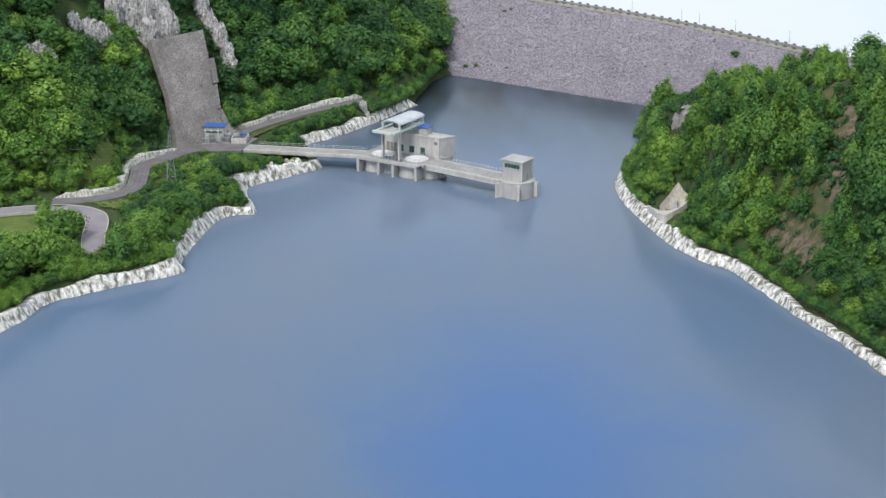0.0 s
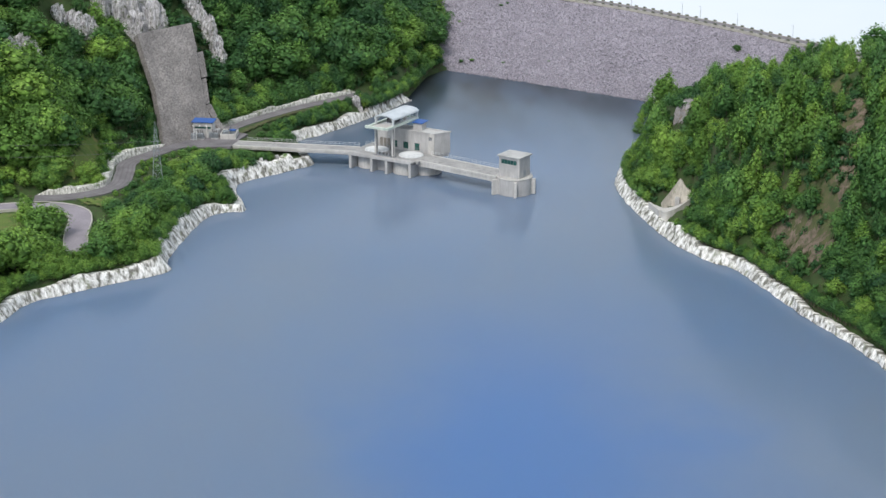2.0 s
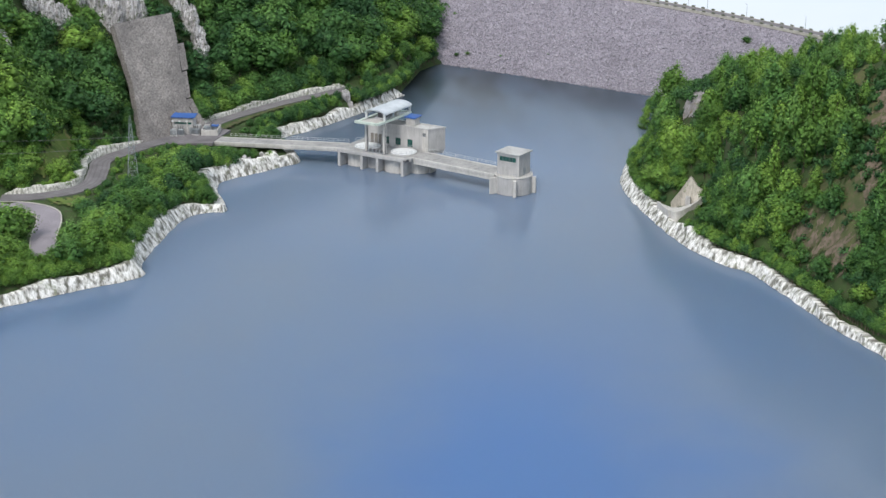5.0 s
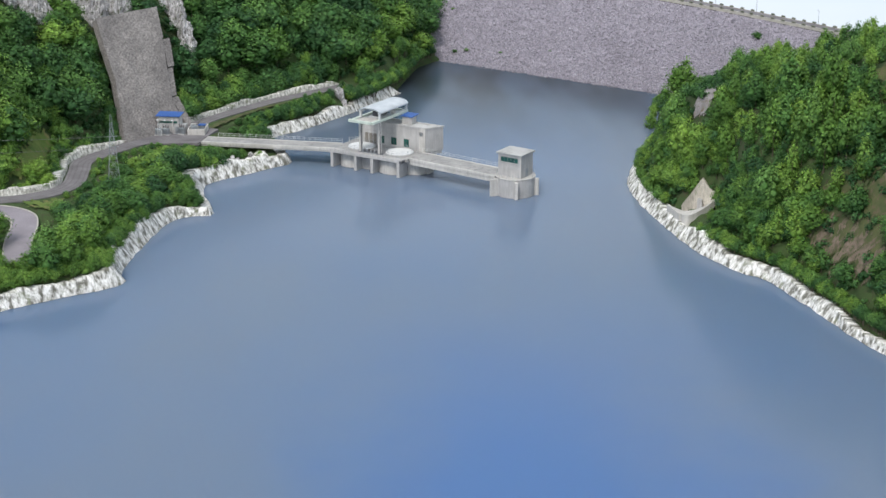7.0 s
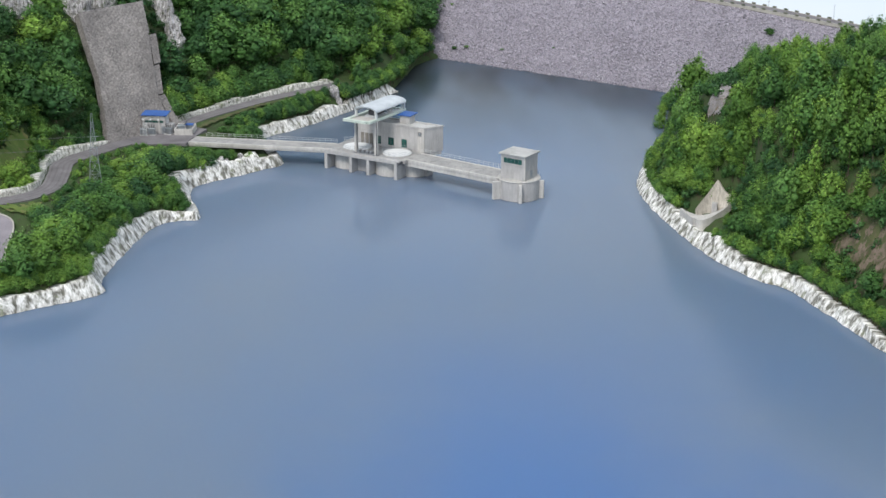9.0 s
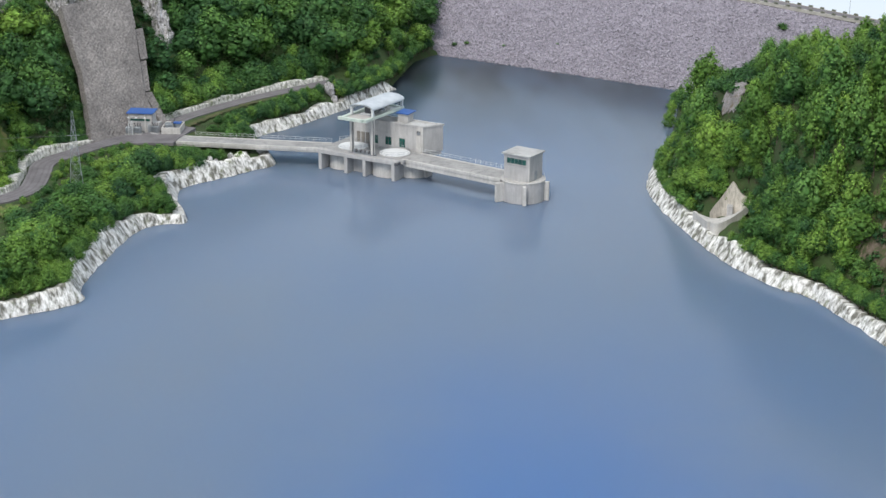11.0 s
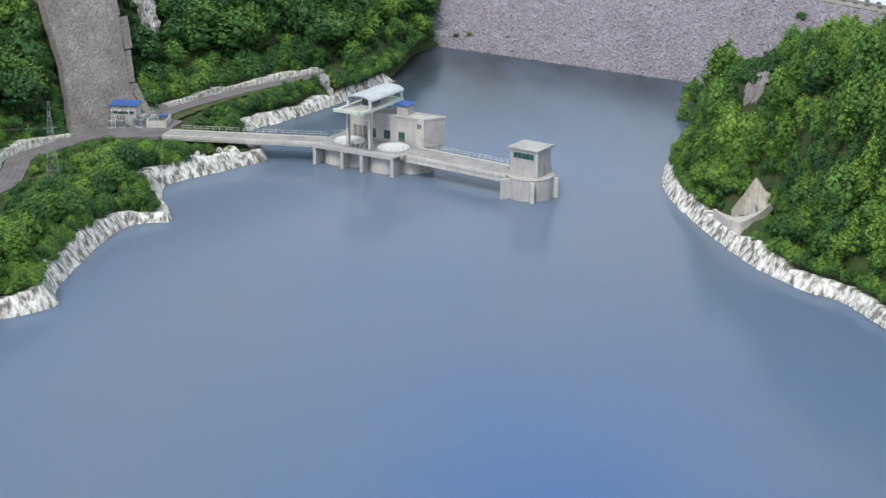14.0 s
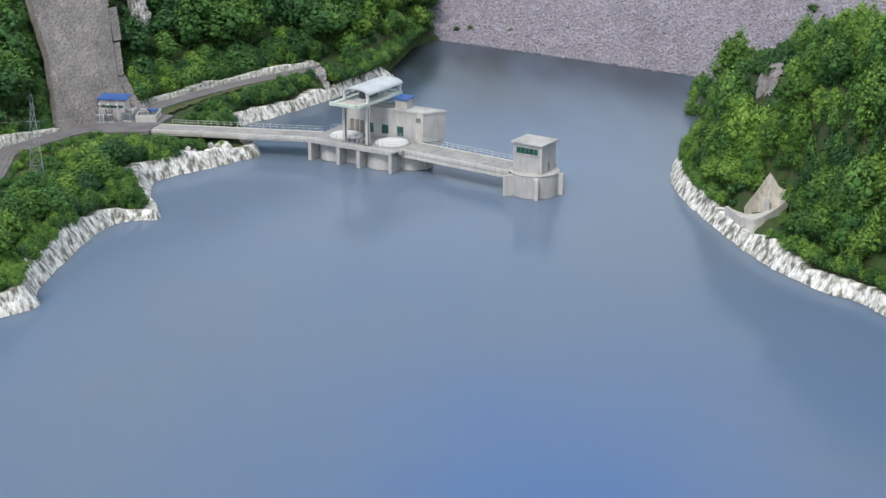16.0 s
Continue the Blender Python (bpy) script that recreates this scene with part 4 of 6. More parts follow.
slope_panel(24.8, 27.0, 9.9, 18.6, 29.0, 31.2, 0.45)
slope_panel(29.4, 31.9, 19.0, 28.0, 33.2, 36.0, 0.7)


# ---- transformer house and the yard's equipment ----
HUT = pose(-76.9, 529.4, 5.2, 0, 0, -8)
hut = thing("transformer_house", "small grey concrete transformer house with a blue roof", "building", HUT)
part("wall", box(0, 6.3, 0, 3.6, -0.1, 5.0, 0.04), CONCRETE, hut)
rb = bmesh.new()
prof = [(-0.4, 4.92), (4.0, 5.25), (4.0, 5.43), (-0.4, 5.1)]
lo, hi = [rb.verts.new((-0.35, y, z)) for y, z in prof], [rb.verts.new((6.7, y, z)) for y, z in prof]
rb.faces.new(lo), rb.faces.new(hi[::-1])
for k in range(4):
    rb.faces.new((lo[k], hi[k], hi[(k + 1) % 4], lo[(k + 1) % 4]))
bmesh.ops.recalc_face_normals(rb, faces=rb.faces[:])
part("roof", rb, BLUE_ROOF, hut, "blue pitched sheet roof")
gable = bmesh.new()
for x in (0.02, 6.28):
    tri_v = [gable.verts.new(c) for c in ((x - 0.02, 0, 4.95), (x - 0.02, 3.6, 4.95), (x - 0.02, 3.6, 5.21))]
    tri_w = [gable.verts.new(c) for c in ((x + 0.02, 0, 4.95), (x + 0.02, 3.6, 4.95), (x + 0.02, 3.6, 5.21))]
    gable.faces.new(tri_v), gable.faces.new(tri_w[::-1])
    for k in range(3):
        gable.faces.new((tri_v[k], tri_v[(k + 1) % 3], tri_w[(k + 1) % 3], tri_w[k]))
bmesh.ops.recalc_face_normals(gable, faces=gable.faces[:])
part("gable", gable, CONCRETE, hut)
strip = part("window", box(0.5, 5.8, -0.05, 0.06, 2.95, 3.65, 0.02), CONCRETE_DARK, hut, "dark window strip")
for k in range(5):
    part("pane", box(0.6 + k * 1.04, 1.55 + k * 1.04, -0.08, -0.02, 3.03, 3.57, 0), GLASS, strip)
part("pilaster", box(4.3, 4.7, -0.2, 0.02, -0.1, 4.8, 0.03), CONCRETE_PALE, hut)
part("door", box(5.1, 6.0, -0.06, 0.04, 0, 2.1, 0.02), STEEL_GREY, hut, "grey steel door")
part("annex", box(6.3, 7.9, 0.6, 3.2, -0.1, 2.4, 0.04), CONCRETE, hut)


def transformer(m):
    tr = thing("transformer", "grey outdoor transformer with tall insulators", "transformer", m, "transformers in the yard")
    part("tank", box(-0.9, 0.9, -0.6, 0.6, 0.25, 1.9, 0.06), STEEL_GREY, tr)
    part("plinth", box(-1.1, 1.1, -0.8, 0.8, -0.05, 0.25, 0.03), CONCRETE, tr)
    for k in range(5):
        part("fin", box(-0.8 + k * 0.36, -0.7 + k * 0.36, -0.85, -0.6, 0.4, 1.7, 0), STEEL_GREY, tr)
    for x in (-0.55, 0.0, 0.55):
        ins = part("insulator", rod((x, 0, 1.9), (x * 1.5, -0.2, 2.9), 0.1, 8), STEEL_DARK, tr, "dark ribbed insulator")
        for k in range(4):
            f = 0.2 + k * 0.22
            part("shed", rod((x * (1 + 0.5 * f), -0.2 * f, 1.9 + f), (x * (1 + 0.5 * f), -0.2 * f, 1.96 + f), 0.18, 8), STEEL_DARK, ins)
    return tr


t_one = transformer(HUT @ pose(2.9, -1.6, 0))
copy_thing(t_one, HUT @ pose(0.9, -2.2, 0, 0, 0, 6))
copy_thing(t_one, HUT @ pose(7.2, -0.4, 0, 0, 0, -20))


def lamp_bracket(m):
    lb = thing("wall_floodlight", "small white floodlight on the transformer house", "floodlight", m, "floodlights on the house")
    part("bracket", rod((0, 0, 0), (0, -0.7, 0.1), 0.04, 5), STEEL_GREY, lb)
    part("head", box(-0.28, 0.28, -1.0, -0.65, -0.05, 0.3, 0.05), WHITE_COVER, lb, "white lamp head")
    return lb


fl = lamp_bracket(HUT @ pose(0.3, 0, 3.85))
for x in (2.4, 4.6):
    copy_thing(fl, HUT @ pose(x, 0, 3.85))
ladder = thing("ladder_frame", "pale steel ladder frame standing in the yard", "ladder", HUT @ pose(1.5, -3.3, 0))
for x in (-0.55, 0.55):
    part("rail", rod((x, 0, -0.02), (x * 0.8, 0.2, 3.8), 0.07, 6), STEEL_WHITE, ladder)
for k in range(7):
    part("rung", rod((-0.53, 0.03 * k, 0.4 + k * 0.5), (0.53, 0.03 * k, 0.4 + k * 0.5), 0.05, 5), STEEL_WHITE, ladder)

pen = thing("concrete_enclosure", "low pale concrete enclosure with stored equipment", "enclosure", pose(-68.2, 527.0, 5.2, 0, 0, -2))
part("side_wall", box(0, 4.9, 0, 0.3, -0.05, 1.7, 0.04), CONCRETE_PALE, pen)
part("side_wall", box(0, 4.9, 6.4, 6.7, -0.05, 1.7, 0.04), CONCRETE_PALE, pen)
part("side_wall", box(0, 0.3, 0.3, 6.4, -0.05, 1.7, 0.04), CONCRETE_PALE, pen)
part("side_wall", box(4.6, 4.9, 0.3, 6.4, -0.05, 1.7, 0.04), CONCRETE_PALE, pen)
part("floor_slab", box(0.3, 4.6, 0.3, 6.4, -0.05, 0.15, 0), CONCRETE_DARK, pen)
unit = thing("cooling_unit", "grey cooling unit with an angled pipe", "machine", pose(-66.6, 529.6, 5.35, 0, 0, 10))
part("body", box(-1.0, 1.0, -1.0, 1.0, 0, 2.1, 0.1), STEEL_GREY, unit)
part("pipe", rod((0.6, -0.2, 1.9), (1.6, 0.6, 3.0), 0.22, 10), STEEL_DARK, unit)
blue = thing("equipment_box", "blue-topped steel equipment box", "box", pose(-64.6, 531.3, 5.35, 0, 0, -6))
part("body", box(-0.9, 0.9, -0.8, 0.8, 0, 1.7, 0.05), STEEL_GREY, blue)
part("lid", box(-1.05, 1.05, -0.95, 0.95, 1.7, 1.9, 0.04), BLUE_ROOF, blue, "blue sheet lid")


# ---- lattice pylon and its wires ----
def pylon(x, y, height, base):
    z0 = float(ground_z(x, y)) - 0.3
    py = thing("lattice_pylon", "slender galvanised lattice pylon among the trees below the road", "pylon", pose(x, y, z0, 0, 0, 12))
    top = 0.12
    corner = lambda k, f: Vector(((1 if k in (0, 3) else -1) * (base + (top - base) * f), (1 if k < 2 else -1) * (base + (top - base) * f), height * f))
    for k in range(4):
        part("leg", rod(corner(k, 0), corner(k, 1), 0.065, 5, r2=0.05), STEEL_GREY, py)
    steps = [0, 0.18, 0.34, 0.48, 0.6, 0.71, 0.81, 0.9]
    for a, b in zip(steps[:-1], steps[1:]):
        bm = bmesh.new()
        for k in range(4):
            rod(corner(k, a), corner((k + 1) % 4, b), 0.03, 4, bm)
            rod(corner((k + 1) % 4, a), corner(k, b), 0.03, 4, bm)
            rod(corner(k, b), corner((k + 1) % 4, b), 0.03, 4, bm)
        part("bracing", bm, STEEL_GREY, py)
    for f, half in ((0.62, 1.5), (0.74, 1.3)):
        part("cross_arm", rod((-half, 0, height * f), (half, 0, height * f), 0.06, 5), STEEL_GREY, py)
    return z0


PYLON = (-78.5, 470.0)
pz = pylon(*PYLON, 21.8, 1.75)
wires = thing("power_lines", "thin dark power lines in a slack span", "power line")
for k, f in enumerate((0.62, 0.74)):
    for s, far in ((-1, (-190 - 8 * k, 470 + 6 * k, 17 + 3.5 * k)), (1, (-76 + 2 * k, 529.4, 9.8))):
        a, b = Vector((PYLON[0] + s * (1.25 - 0.2 * k), PYLON[1], pz + 21.8 * f)), Vector(far)
        bm = bmesh.new()
        last = None
        for j in range(13):
            g = j / 12
            q = a.lerp(b, g) - Vector((0, 0, 4 * g * (1 - g) * (2.2 if s < 0 else 0.7)))
            if last is not None:
                rod(last, q, 0.03, 4, bm)
            last = q
        part("wire", bm, STEEL_DARK, wires)


# ---- spillway inlet in the wooded bank ----
scoop = thing("spillway_inlet", "pale concrete spillway inlet with a flared wing wall", "spillway")
part("front_wall", prism([(58.3, 461.4), (60.2, 453.6), (60.8, 453.8), (58.9, 461.6)], 0.6, 4.7), CONCRETE_PALE, scoop)
LIP_FAR = smooth_line([(58.9, 461.3, 4.5), (60.2, 459.3, 4.45), (61.5, 457.5, 4.4), (64, 457.7, 4.4), (68.3, 457.6, 5.7)], 0.4)
LIP_NEAR = smooth_line([(60.7, 453.9, 4.6), (61.4, 452.4, 4.7), (62.8, 452.2, 4.9), (65.8, 453.8, 5.8), (70.0, 457.0, 7.6)], 0.4)
fl_b, prev, count = bmesh.new(), None, min(len(LIP_FAR), len(LIP_NEAR))
for k in range(count):
    q0, q1 = LIP_FAR[k * (len(LIP_FAR) - 1) // (count - 1)], LIP_NEAR[k * (len(LIP_NEAR) - 1) // (count - 1)]
    drop = Vector((0, 0, 3.4 - 2.0 * k / count))
    row = [fl_b.verts.new(c) for c in (q0, q1, q1 - drop, q0 - drop)]
    if prev:
        for j in range(4):
            fl_b.faces.new((prev[j], prev[(j + 1) % 4], row[(j + 1) % 4], row[j]))
    else:
        fl_b.faces.new(row)
    prev = row
fl_b.faces.new(prev[::-1])
bmesh.ops.recalc_face_normals(fl_b, faces=fl_b.faces[:])
part("chute_floor", fl_b, CONCRETE_PALE, scoop, "curved pale chute floor")
wing = bmesh.new()
WING_TOP = [(61.1, 456.5, 6.0), (62.4, 458.0, 7.1), (64.0, 459.5, 8.4), (65.4, 460.8, 9.9), (66.7, 461.5, 11.4), (67.2, 461.3, 10.9), (67.8, 461.0, 9.9), (68.4, 460.5, 9.0), (69.0, 460.0, 8.5), (69.6, 459.0, 8.5), (70.3, 458.0, 8.5)]
WING_FOOT = [(61.2, 456.3, 5.8), (62.4, 457.0, 5.0), (63.6, 457.6, 4.6), (64.8, 458.0, 4.6), (65.7, 458.2, 4.6), (66.2, 458.2, 4.9), (66.9, 458.0, 5.2), (67.6, 457.8, 5.7), (68.3, 457.5, 6.4), (69.2, 457.2, 7.1), (70.1, 457.0, 8.0)]
rings = []
for t_, f_ in zip(WING_TOP, WING_FOOT):
    t_, f_, back = Vector(t_), Vector(f_), Vector((0.3, 0.7, 0.0))
    rings.append([wing.verts.new(c) for c in (f_ - Vector((0, 0, 0.9)), t_, t_ + back, f_ + back - Vector((0, 0, 0.9)))])
for a, b in zip(rings[:-1], rings[1:]):
    for j in range(4):
        wing.faces.new((a[j], a[(j + 1) % 4], b[(j + 1) % 4], b[j]))
wing.faces.new(rings[0]), wing.faces.new(rings[-1][::-1])
bmesh.ops.recalc_face_normals(wing, faces=wing.faces[:])
part("wing_wall", wing, CONCRETE_WARM, scoop, "flared pale wing wall rising to a point")
part("buttress", prism([(65.0, 457.5), (66.2, 457.1), (66.6, 459.0), (65.5, 459.6)], 4.0, 6.9), CONCRETE, scoop)


# ---- crags and boulders ----
def crag(name, label, lumps_, mat, rough=0.3, sub=3, category="rock", kind=""):
    """Upright rock body of a few fused, fissured lumps: (x, y, z, rx, ry, rz)."""
    vv, ff, base = [], [], 0
    for k, (x, y, z, rx, ry, rz) in enumerate(lumps_):
        bm = bmesh.new()
        bmesh.ops.create_icosphere(bm, subdivisions=sub, radius=1)
        for v in bm.verts:
            c = v.co.copy()
            n1 = noise.noise((c.x * 1.6 + k * 7, c.y * 1.6, c.z * 0.8))
            n2 = noise.noise((c.x * 4.1 + k, c.y * 4.1, c.z * 1.6))
            n3 = noise.noise((c.x * 9.0, c.y * 9.0 + k, c.z * 4.0))
            s = 1 + rough * (n1 + 0.9 * abs(n2) + 0.6 * n3)
            vv.append((x + c.x * rx * s, y + c.y * ry * s, z + c.z * rz * s))
        bm.verts.index_update()
        ff += [[w.index + base for w in f.verts] for f in bm.faces]
        base += len(bm.verts)
        bm.free()
    return tagged(array_mesh(name, vv, ff, mat), label, category, kind=kind)


def gz(x, y):
    return float(ground_z(x, y))


CRAGS = [(-101, 562, 5.5, 3, 13), (-95, 564, 5, 3, 11), (-91, 566, 2.4, 2, 6), (-106, 560, 4, 2.5, 9), (-98, 556.5, 3, 2, 6), (-109, 557, 3, 2.2, 6)]
crag("cliff", "fissured grey-white limestone cliff among the trees", [(x, y, gz(x, y) + 2, a, b, c) for x, y, a, b, c in CRAGS], CLIFF, 0.38, 4, "cliff", "structure")
crag("cliff", "narrow grey-white limestone rib among the trees", [(-83.5, 583, gz(-83.5, 583) + 5, 2.6, 2, 5.5), (-80.5, 581, gz(-80.5, 581) + 2.5, 2.2, 1.8, 5), (-77, 578, gz(-77, 578) + 3, 2.4, 2, 5.5), (-74.6, 575, gz(-74.6, 575) + 2, 2.2, 1.8, 5.5), (-73.4, 572.5, gz(-73.4, 572.5) + 0.5, 1.9, 1.6, 4.5)], CLIFF, 0.38, 4, "cliff", "structure")
OUTCROPS = ((-126.3, 509.6, 2.2), (-124.5, 514.6, 2.6), (-122.9, 517.6, 2.0), (-114.1, 540.7, 2.2), (-112.0, 540.8, 2.6), (-109.9, 543.3, 1.8), (-118.7, 539.3, 1.8))
for x, y, a in OUTCROPS:
    crag("rock_outcrop", "small pale limestone outcrop on the slope", [(x, y, gz(x, y) + 2.4, a, 1.6, a * 1.5), (x + 1.3, y + 0.6, gz(x, y) + 1.2, a * 0.7, 1.4, a * 1.1)], CLIFF, 0.55, 4)
for x, y, a in ((70.5, 484, 0.8), (72.5, 489, 1.0)):
    crag("rock_outcrop", "pale bare rock on the wooded ridge", [(x, y, gz(x, y) + 0.3, a, a, a)], CLIFF, 0.3, 3)
BOULDERS = ((-27.7, 576.6, 1.5), (-26.3, 575.8, 1.0), (-53.3, 507.2, 0.6), (-52.0, 508.0, 0.45), (-49.1, 514.2, 0.7))
for x, y, a in BOULDERS:
    crag("boulder", "pale weathered limestone boulder at the bank", [(x, y, gz(x, y) + a * 0.4, a, a * 0.9, a * 1.3)], CLIFF, 0.45, 3)


# ---- open patches of grass and soil, laid on the ground ----
def patch(name, label, outline, mat, lift=0.12, step=0.6, ragged=1.0):
    pts = np.array(outline)
    xs, ys = np.arange(pts[:, 0].min(), pts[:, 0].max() + step, step), np.arange(pts[:, 1].min(), pts[:, 1].max() + step, step)
    X, Y = np.meshgrid(xs, ys)
    inside = poly_distance(outline, X, Y) + ragged * (1.3 * lumps(X, Y, 1.7) + 0.8 * lumps(X, Y, 0.6, 4)) < 0
    Z = ground_z(X, Y) + lift + 0.15 * lumps(X, Y, 1.1, 2)
    ids, verts, faces = {}, [], []
    for j in range(len(ys) - 1):
        for i in range(len(xs) - 1):
            if inside[j, i]:
                q = []
                for a, b in ((j, i), (j, i + 1), (j + 1, i + 1), (j + 1, i)):
                    if (a, b) not in ids:
                        ids[(a, b)] = len(verts)
                        verts.append((X[a, b], Y[a, b], Z[a, b]))
                    q.append(ids[(a, b)])
                faces.append(q)
    return tagged(array_mesh(name, verts, faces, mat, smooth=True), label, "ground", kind="structure")


MEADOW = [(-150, 449), (-121, 451.5), (-106, 452.5), (-102.5, 445), (-101, 436), (-104, 430), (-112, 433), (-122, 431), (-150, 428)]
VERGE = [(-63.5, 535), (-59, 545), (-50, 559), (-38, 571.5), (-27, 584), (-27, 583.2), (-38.2, 570.4), (-49.6, 557.2), (-58, 543.4), (-62, 534.2)]
VERGE_UP = [(-106.5, 474), (-101, 476), (-98.6, 485), (-99, 497), (-102, 504), (-107, 501), (-104.5, 488)]
SCARS = [[(83.2, 417.5), (87, 412), (91, 401), (93.6, 394), (92.3, 391.5), (90.2, 395), (87.6, 403)], [(103.4, 430), (106, 427), (104.6, 413), (102, 407), (100.6, 410), (102, 420)], [(96.5, 411), (99.8, 409), (99, 398.5), (95.8, 401)]]
SCREE = [(66, 480), (68.5, 474), (70.5, 476), (74.5, 487), (75.5, 499), (72.5, 497), (70, 487)]
BARE = [[(83.5, 426), (89.5, 418), (95.5, 406), (98.5, 399), (94, 394), (91, 392.5), (85.5, 408), (82, 420)], [(104.5, 441), (107, 424), (102.5, 411), (98.3, 405), (97.5, 412), (100.3, 424), (100.3, 439)]]
BEND_VERGE = [(-100.5, 461.5), (-94, 463), (-90.5, 466), (-90.5, 461), (-93.5, 457)]
patch("grass_patch", "short meadow grass inside the road bend", MEADOW, GRASS, 0.3)
patch("grass_patch", "mown green verge below the narrow road", VERGE, DRY_GRASS, 0.6, 0.6, 0.4)
patch("grass_patch", "rough grass above the stone wall", VERGE_UP, GRASS, 0.7)
patch("grass_patch", "dry grass verge beside the road bend", BEND_VERGE, GRASS, 0.5)
for s in BARE:
    patch("grass_patch", "rough grass on a bare part of the slope", s, DRY_GRASS, 0.6, 0.35)
patch("scree", "bare grey scree and rock on the wooded ridge", SCREE, SCREE_ROCK, 0.7, 0.4, 0.5)
for s in SCARS:
    patch("soil_patch", "bare reddish soil on the wooded slope", s, SOIL, 0.75, 0.35, 1.9)


# ---- trees ----
def crown_arrays(seed, r, z0, z1, n_lumps, n_leaves, size, point=0.0):
    """A crown of many small leaf clumps on upswept boughs; triangles only. point: 0 a broad dome, 1 a pointed young
    tree.
    Gives vertices, triangles, soft normals and a tint for each bough, with shade painted in low down and inside."""
    rg = np.random.RandomState(seed)
    height = z1 - z0
    cen, rad, axis, tip = [], [], [], []
    for k in range(n_lumps):
        h = (k + rg.uniform(0.1, 0.9)) / n_lumps
        dome = math.sqrt(max(0.0, 1 - max(0.0, (h - 0.3) / 0.7) ** 2)) * min(1.0, 0.62 + h)
        cone = (1 - h) ** 0.75 * min(1.0, 0.5 + 2.2 * h)
        ring = r * (dome + (cone - dome) * point)
        a = k * 2.4 + rg.uniform(-0.5, 0.5)
        own = (0.50 - 0.18 * h) * r * rg.uniform(0.8, 1.2) * (1 - 0.2 * point)
        out = max(0.0, ring - own * 0.8) * rg.uniform(0.75, 1.1)
        cen.append((out * math.cos(a), out * math.sin(a), z0 + own + (height - 1.7 * own) * h))
        rad.append(own)
        axis.append((0.75 * math.cos(a) * (1 - h), 0.75 * math.sin(a) * (1 - h), 0.8))
        # random per bough, plus painted light: lighter towards the top, darker below
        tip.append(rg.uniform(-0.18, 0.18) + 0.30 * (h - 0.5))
    cen, rad, axis, tip = np.array(cen), np.array(rad), np.array(axis), np.array(tip)
    axis /= np.linalg.norm(axis, axis=1)[:, None]
    need, pts, dirs, own = n_leaves, [], [], []
    while need > 0:
        m = 4 * need
        k = rg.choice(len(cen), m, p=rad ** 2 / (rad ** 2).sum())
        d = rg.randn(m, 3)
        d[:, 2] += 0.45
        d /= np.linalg.norm(d, axis=1)[:, None]
        reach = rad[k] * rg.uniform(0.62, 1.18, m)
        p = cen[k] + d * reach[:, None] + axis[k] * ((d * axis[k]).sum(1) * reach * 0.35)[:, None]
        p += 0.075 * r * rg.randn(m, 3)
        dist = np.linalg.norm(p[:, None, :] - cen[None], axis=2) / rad[None]
        ok = (dist.min(axis=1) > 0.66) & (p[:, 2] > z0 * 0.6)
        pts.append(p[ok][:need]), dirs.append(d[ok][:need]), own.append(k[ok][:need])
        need -= len(pts[-1])
    p, d, own = np.concatenate(pts), np.concatenate(dirs), np.concatenate(own)
    bulk = p - np.array([0, 0, z0 + 0.5 * height])
    bulk /= np.linalg.norm(bulk, axis=1)[:, None] + 1e-6
    soft = 0.5 * d + 0.85 * bulk + np.array([0, 0, 0.05]) + 0.26 * rg.randn(*d.shape)
    soft /= np.linalg.norm(soft, axis=1)[:, None]
    n = soft + 0.55 * rg.randn(*d.shape)
    n = np.where((n * soft).sum(1)[:, None] < 0.1, soft, n)
    n /= np.linalg.norm(n, axis=1)[:, None]
    t = np.cross(n, rg.randn(*n.shape))
    t /= np.linalg.norm(t, axis=1)[:, None]
    b = np.cross(n, t)
    s = size * rg.uniform(0.6, 1.35, (len(p), 1))
    w = s * rg.uniform(0.5, 0.9, (len(p), 1))
    v = np.stack([p - t * s - b * w * 0.6, p + t * s - b * w * 0.6, p + b * w], 1).reshape(-1, 3)
    q = np.arange(len(v)).reshape(-1, 3)
    block = np.array([[1, 0, 0], [-1, 0, 0], [0, 1, 0], [0, -1, 0], [0, 0, 1], [0, 0, -1]])
    cq = np.array([[0, 2, 4], [2, 1, 4], [1, 3, 4], [3, 0, 4], [2, 0, 5], [1, 2, 5], [3, 1, 5], [0, 3, 5]])
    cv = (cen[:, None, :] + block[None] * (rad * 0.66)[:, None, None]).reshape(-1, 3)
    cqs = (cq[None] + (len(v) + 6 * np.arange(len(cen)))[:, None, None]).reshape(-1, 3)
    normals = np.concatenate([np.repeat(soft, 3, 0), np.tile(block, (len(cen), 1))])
    # the inner blocks' darker tint paints shade into the crown's gaps
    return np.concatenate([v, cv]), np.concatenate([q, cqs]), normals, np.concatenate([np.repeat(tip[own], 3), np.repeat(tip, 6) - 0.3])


def trunk_mesh(seed, height):
    rg = np.random.RandomState(seed)
    bm = bmesh.new()
    top = Vector((rg.uniform(-0.3, 0.3), rg.uniform(-0.3, 0.3), height * 0.7))
    rod((0, 0, -0.8), top, 0.17, 6, bm, 0.06)
    for k in range(4):
        a, f = rg.rand() * 6.283, rg.uniform(0.3, 0.75)
        base = Vector((0, 0, -0.8)).lerp(top, f)
        rod(base, base + Vector((math.cos(a) * height * 0.22, math.sin(a) * height * 0.22, height * 0.2)), 0.07, 5, bm, 0.025)
    me = bpy.data.meshes.new("trunk")
    bm.to_mesh(me)
    bm.free()
    me.materials.append(BARK)
    return me


